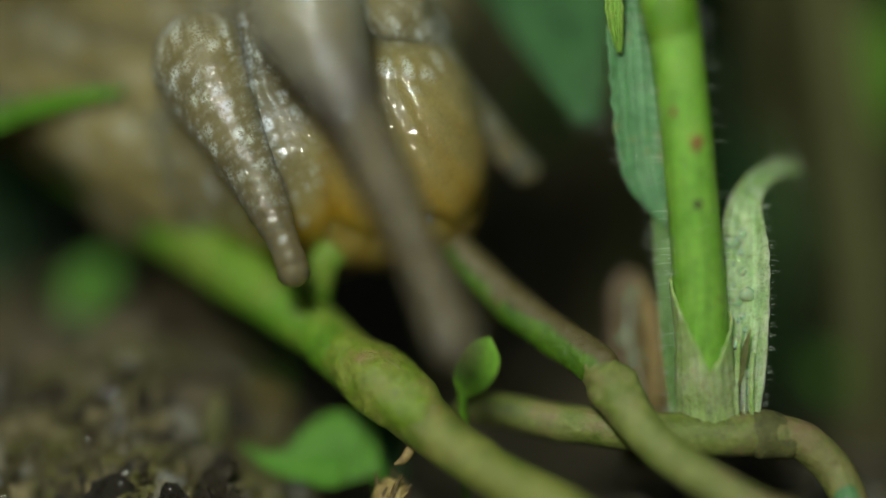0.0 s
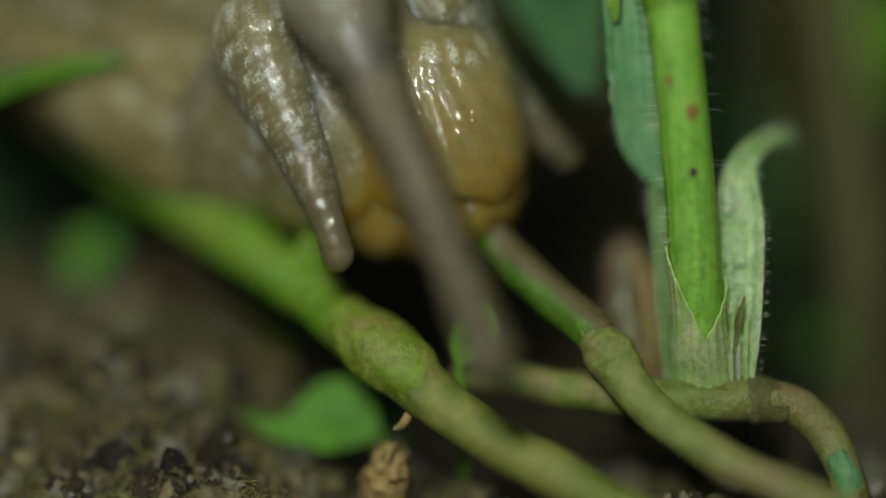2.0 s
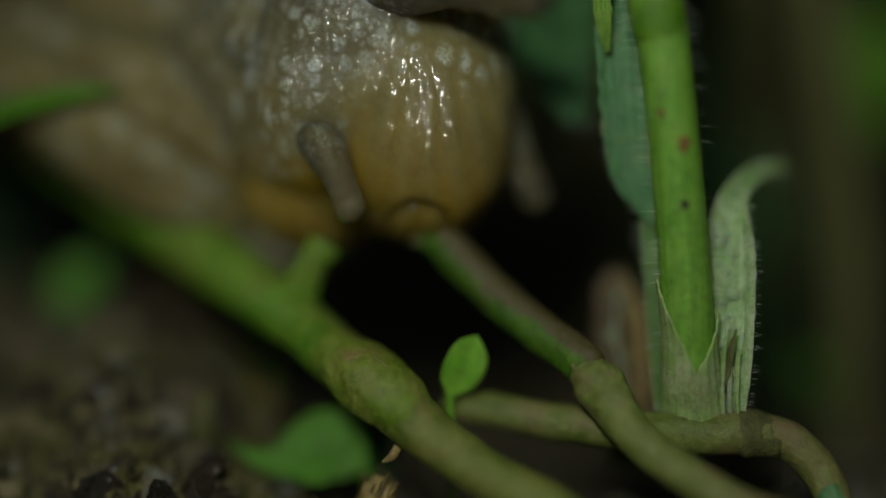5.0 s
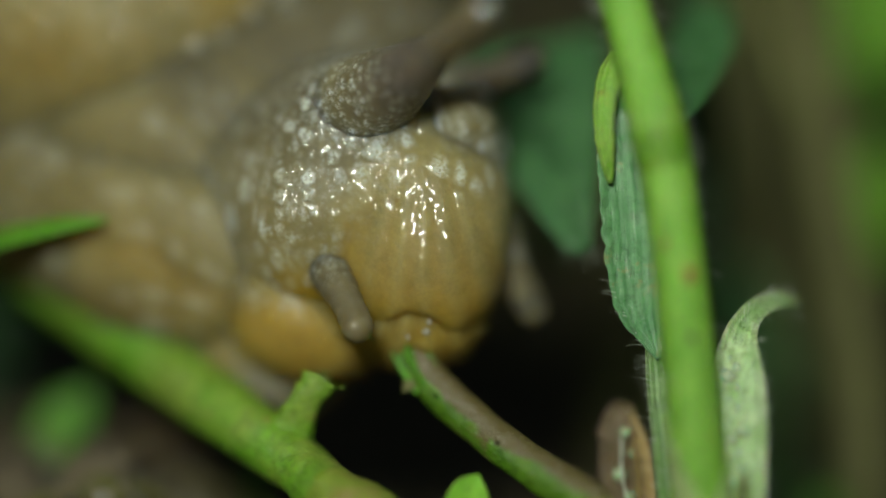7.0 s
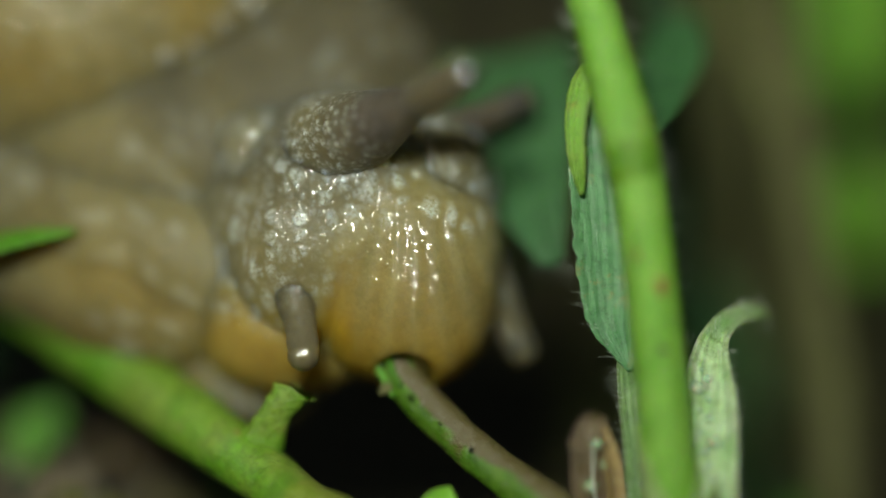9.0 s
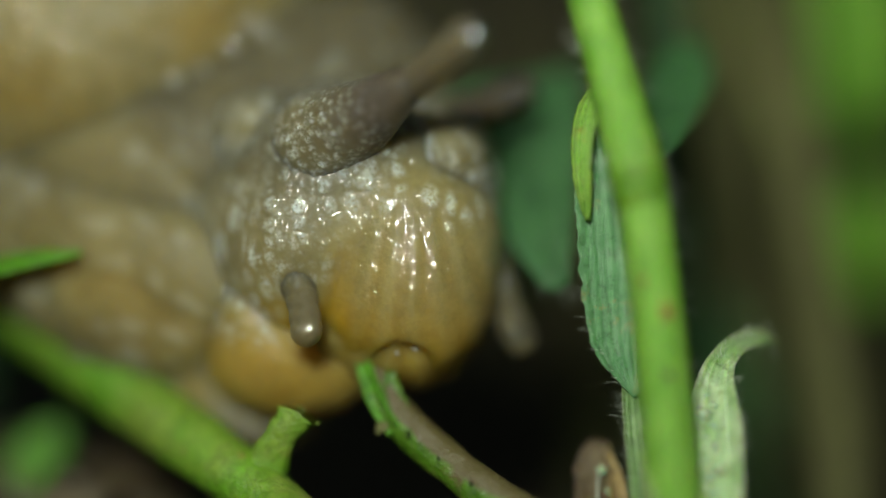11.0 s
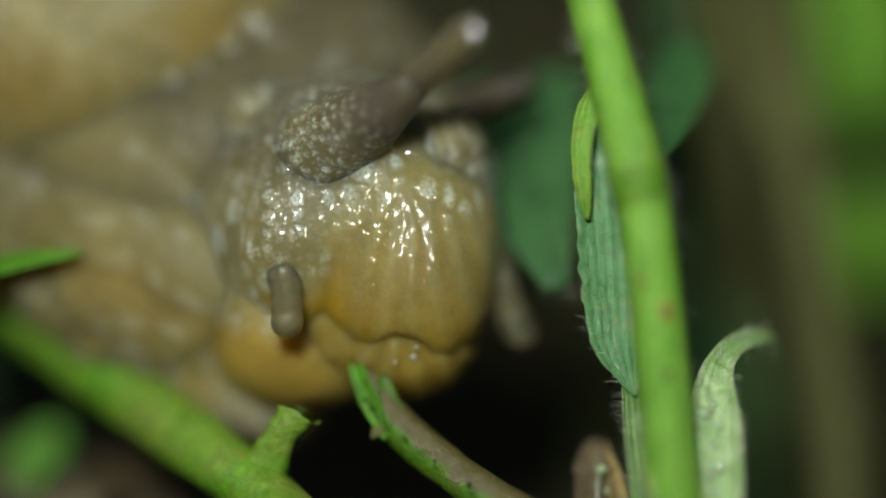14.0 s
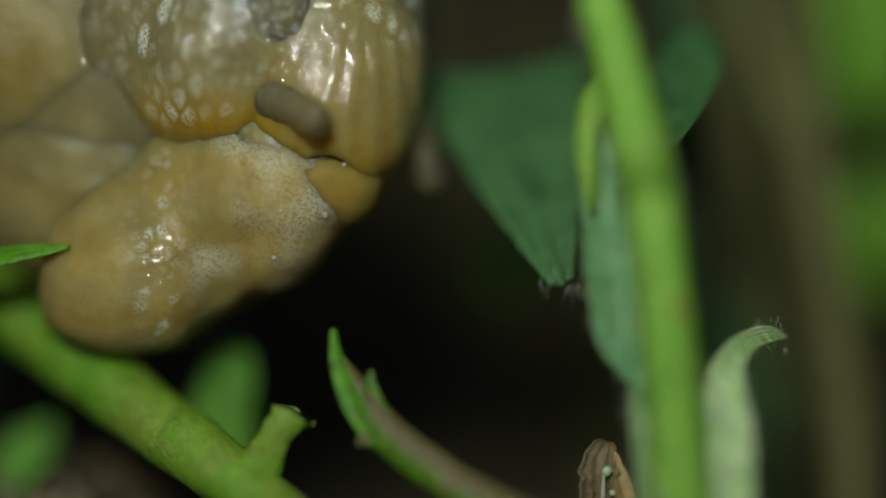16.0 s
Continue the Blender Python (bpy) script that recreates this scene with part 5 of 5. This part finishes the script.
beads(mantle, "water_bead", "clear water bead on the wet rim", [(-6.4, 45.4, 18.6), (-5.6, 45.4, 19.2), (-4.4, 45.6, 19.7), (-4.7, 45.6, 20.0), (-7.2, 45.2, 18.2), (-5.2, 45.5, 19.9)], 0.26, BEAD)
beads(lobe, "slime_drop", "clear slime droplet", [(-6.9, 43.4, 8.4), (-5.0, 43.6, 7.9), (-4.2, 43.8, 8.2)], 0.12, BEAD)
beads(lip, "slime_drop", "clear slime droplet", [(-0.8, 42.0, 10.0), (0.4, 42.0, 9.65), (0.2, 42.0, 9.3), (-0.15, 42.0, 9.05)], 0.09, BEAD)
UPPER_ROWS = [  # seconds, tip, way it points, length outside
    (0, (0.39, 34.84, 6.69), (0.4, -0.45, -0.8), 10.0), (0.5, (1.54, 34.75, 6.95), (0.48, -0.44, -0.76), 10.2), (1, (2.32, 34.53, 6.43), (0.49, -0.43, -0.76), 10.8),
    (1.5, (2.46, 34.33, 6.03), (0.46, -0.41, -0.79), 11.8), (2, (1.28, 34.23, 5.55), (0.38, -0.44, -0.82), 11.2), (2.5, (0.37, 34.26, 5.94), (0.3, -0.49, -0.82), 9.9),
    (2.8, (1.65, 34.19, 6.84), (0.4, -0.52, -0.76), 9.5), (3, (2.86, 35.63, 8.99), (0.49, -0.7, -0.52), 9.8), (3.5, (3.55, 36.53, 12.35), (0.66, -0.71, -0.25), 8.5),
    (4, (0.6, 35.53, 13.7), (0.31, -0.94, -0.17), 7.7), (4.5, (1.58, 37.39, 15.22), (0.51, -0.86, -0.06), 6.3), (5, (2.82, 37.89, 15.5), (0.7, -0.7, -0.12), 7.1),
    (5.2, (2.9, 37.83, 15.6), (0.72, -0.69, -0.11), 7.1), (6.2, (2.21, 38.07, 17.53), (0.66, -0.72, 0.21), 6.7), (7.3, (1.48, 38.37, 18.72), (0.52, -0.78, 0.34), 6.2),
    (7.5, (1.59, 38.36, 18.36), (0.51, -0.8, 0.31), 6.1), (8, (1.39, 38.51, 17.29), (0.5, -0.83, 0.24), 5.7), (8.5, (1.54, 38.48, 16.94), (0.52, -0.83, 0.19), 5.7),
    (9, (1.62, 38.46, 17.34), (0.58, -0.77, 0.26), 6.2), (9.5, (1.9, 38.8, 19.37), (0.62, -0.66, 0.41), 6.7), (9.7, (1.8, 38.77, 19.69), (0.63, -0.66, 0.41), 6.7),
    (10.7, (1.59, 38.8, 19.22), (0.62, -0.68, 0.4), 6.5), (11.8, (1.67, 38.81, 18.68), (0.63, -0.68, 0.37), 6.3), (12.2, (1.99, 38.81, 19.55), (0.62, -0.65, 0.44), 6.8),
    (12.5, (0.65, 39.22, 20.26), (0.47, -0.65, 0.6), 6.1), (13.2, (0.85, 39.01, 19.32), (0.5, -0.69, 0.52), 5.9), (13.5, (0.78, 39.01, 19.15), (0.53, -0.69, 0.49), 6.0),
    (13.7, (1.12, 39.0, 18.72), (0.57, -0.7, 0.43), 6.0), (14.2, (1.83, 38.99, 19.4), (0.65, -0.64, 0.42), 6.5), (14.5, (0.75, 39.8, 22.4), (0.3, -0.56, 0.77), 6.4),
    (15, (-0.1, 40.3, 23.7), (0.23, -0.5, 0.84), 6.2), (15.5, (-2.0, 40.8, 24.6), (0.19, -0.48, 0.85), 6.2), (16, (-2.8, 41.0, 25.2), (0.21, -0.49, 0.85), 6.1)]
LOWER_ROWS = [  # seconds, tip, way it points
    (0, (-4.17, 39.98, 7.78), (0.40, -0.37, -0.84)), (0.5, (-2.47, 39.85, 7.74), (0.42, -0.37, -0.83)), (1, (-1.49, 39.66, 7.29), (0.35, -0.36, -0.87)),
    (1.5, (-1.87, 39.51, 7.21), (0.26, -0.40, -0.88)), (2, (-2.90, 39.52, 7.37), (0.34, -0.39, -0.86)), (2.5, (-3.50, 39.52, 7.39), (0.27, -0.41, -0.87)),
    (2.8, (-2.36, 39.58, 7.76), (0.37, -0.40, -0.84)), (3, (-1.99, 39.59, 7.80), (0.31, -0.41, -0.86)), (3.5, (-1.93, 39.58, 7.73), (0.21, -0.43, -0.88)),
    (4, (-2.03, 39.61, 7.91), (0.20, -0.44, -0.87)), (4.5, (-2.52, 40.16, 8.92), (0.36, -0.48, -0.80)), (5, (-2.30, 40.02, 9.56), (0.39, -0.57, -0.73)),
    (5.2, (-2.18, 40.23, 9.54), (0.38, -0.54, -0.75)), (6.2, (-2.07, 40.78, 9.58), (0.41, -0.61, -0.68)), (7.3, (-2.04, 41.42, 9.98), (0.42, -0.59, -0.69)),
    (7.5, (-2.04, 41.43, 10.06), (0.39, -0.62, -0.68)), (8, (-2.39, 41.44, 9.03), (0.24, -0.53, -0.81)), (8.5, (-1.86, 41.46, 9.13), (0.28, -0.53, -0.80)),
    (9, (-2.85, 41.50, 9.33), (0.21, -0.52, -0.83)), (9.5, (-2.77, 41.55, 10.39), (0.22, -0.52, -0.82)), (9.7, (-2.99, 41.56, 10.80), (0.22, -0.51, -0.83)),
    (10.7, (-2.93, 41.55, 10.71), (0.24, -0.53, -0.81)), (11.8, (-2.83, 41.54, 10.57), (0.23, -0.54, -0.81)), (12.2, (-2.61, 41.54, 10.88), (0.30, -0.54, -0.79)),
    (12.5, (-2.50, 41.54, 10.64), (0.34, -0.55, -0.76)), (13.2, (-3.50, 41.56, 9.80), (0.10, -0.54, -0.83)), (13.5, (-3.56, 41.55, 9.45), (0.08, -0.53, -0.84)),
    (13.7, (-3.82, 41.57, 10.08), (0.06, -0.54, -0.84)), (14.2, (-2.84, 41.55, 11.18), (0.29, -0.56, -0.78)), (14.5, (-1.21, 41.60, 11.52), (0.54, -0.61, -0.58)),
    (15, (-0.46, 41.22, 13.42), (0.57, -0.62, -0.53)), (15.5, (-1.65, 41.35, 15.22), (0.57, -0.72, -0.40)), (16, (-2.51, 41.67, 16.50), (0.62, -0.72, -0.32))]
STEM_ROWS = [  # seconds, swing to the right, turn back (degrees)
    (0.0, 6, -8), (0.4, 9, -8), (0.8, 22, -8), (1.2, 34, -8), (1.5, 36, -8), (2.0, 12, -8), (2.4, 6, -8), (2.8, 22, -8), (3.2, 34, -8), (3.5, 38, -8), (4.0, 30, -8), (4.3, 18, -8), (4.6, 8, -8), (5.0, 8, -8), (5.2, 8, -8), (6.2, 5, -8), (7.3, 4, -8), (7.7, 7, -8), (8.0, 19, -8), (8.5, 16, -8), (9.0, 7, -8), (9.7, 3, -8), (11.8, 1, -8), (12.2, 0, -8), (12.7, 0, -8), (13.2, 6, -8), (13.7, 4, -8), (14.2, 0, -5), (14.6, 0, -2), (15.0, 0, 0), (16.0, 0, 0)]


def motions():
    def swung(t, dx, dz, a, turn):
        dy = np.interp(t, (0, 1.5, 4.3, 5.2, 7.3, 14.5, 15, 15.5, 16), (-0.8, -1.15, -1.15, -0.6, 0.2, 0.2, 0.4, 0.9, 1.3))
        return Matrix.Translation((Vector(MOUTH) + Vector((dx, dy, dz))) * MM) @ pose(0, 0, 0, 0, a, turn)
    walk(head, [(row[0], swung(*row)) for row in HEAD_ROWS])
    drop = [np.interp(row[0], (0, 3.5, 4.6, 5.2, 7.3, 8, 8.5, 9, 9.7, 11.8, 12.2, 12.7, 13.2, 13.7, 14.2, 16), (0, -0.3, 0.2, 0.2, -0.3, -0.6, 0, 0.5, 0.1, 0.1, -0.2, -0.85, -0.9, -0.7, -0.2, -0.2)) for row in HEAD_ROWS]
    walk(lip, [(row[0], swung(*row) @ pose(0, 0, d * MM)) for row, d in zip(HEAD_ROWS, drop)])
    rest = [(upper_far, (3.75, 45.4, 17.3), (2.5, 0.5, 1.1), 4.2), (lower_far, (3.55, 44.6, 9.2), (1.1, 0.25, -2.4), 4.2)]
    still = Matrix.Translation(Vector(MOUTH) * MM).inverted()
    for ob, tip, way, length in rest:
        at_rest = still @ aimed(tip, way, length)
        walk(ob, [(row[0], swung(*row) @ at_rest) for row in HEAD_ROWS])
    walk(neck, [(t, pose((-7 + 0.35 * dx) * MM, 48 * MM, (14 + 0.5 * dz) * MM, 0, 0.3 * a, 0)) for t, dx, dz, a, turn in HEAD_ROWS])
    walk(upper_near, [(t, aimed(tip, way, 10.5)) for t, tip, way, shown in UPPER_ROWS])
    walk(horn_base, [(t, aimed(tip, way, shown)) for t, tip, way, shown in UPPER_ROWS])
    walk(lower_near, [(t, aimed(tip, way, 4.4)) for t, tip, way in LOWER_ROWS])
    walk(flank, [(t, pose((-7 + 0.25 * dx) * MM, (47 + 0.12 * max(0, dz)) * MM, (12 + 0.42 * dz) * MM)) for t, dx, dz, a, turn in HEAD_ROWS])
    walk(lobe, [(t, pose((-7.6 + x) * MM, (45.6 + y) * MM, (10.9 + z) * MM, 0, a, 0))
                for t, x, y, z, a in ((0, 0, 1.6, -0.2, 0), (7.3, 0, 1.6, -0.2, 0), (13.7, 0, 1.6, -0.2, 0), (14.3, 0.4, 1.2, -0.1, -5), (15, 1.6, 0.2, 0.3, -22), (15.5, 1.5, -0.1, 1.6, -52), (16, 1.2, 0.0, 2.4, -60))])
    walk(margin, [(t, pose((-5 + x) * MM, (44.3 + y) * MM, (10.2 + z) * MM)) for t, x, y, z in ((0, 0, 0, -0.1), (7.3, 0, 0, -0.1), (13.7, 0, 0, 0), (14.0, 0.2, 0, 0.2), (14.5, 0.9, -0.3, 0.9), (15, 1.2, -0.4, 2.3), (15.5, 0.8, 0.0, 4.2), (16, 0.3, 0.1, 5.2))])
    walk(foot, [(t, pose((-7.6 + x) * MM, (45.6 + y) * MM, (10.9 + z) * MM)) for t, x, y, z in ((0, 0.2, -0.8, -0.5), (4.5, 0.2, -0.8, -0.5), (5.2, 0.1, -0.7, -0.45), (7.3, 0, 0, 0), (14.2, 0, 0, 0), (15, -0.1, 0.5, 0.4), (15.5, -0.3, 1.0, 1.0), (16, -0.5, 1.5, 1.6))])
    walk(bitten, [(t, pose(PIVOT[0] * MM, PIVOT[1] * MM, PIVOT[2] * MM, 0, a, b)) for t, a, b in STEM_ROWS])


motions()
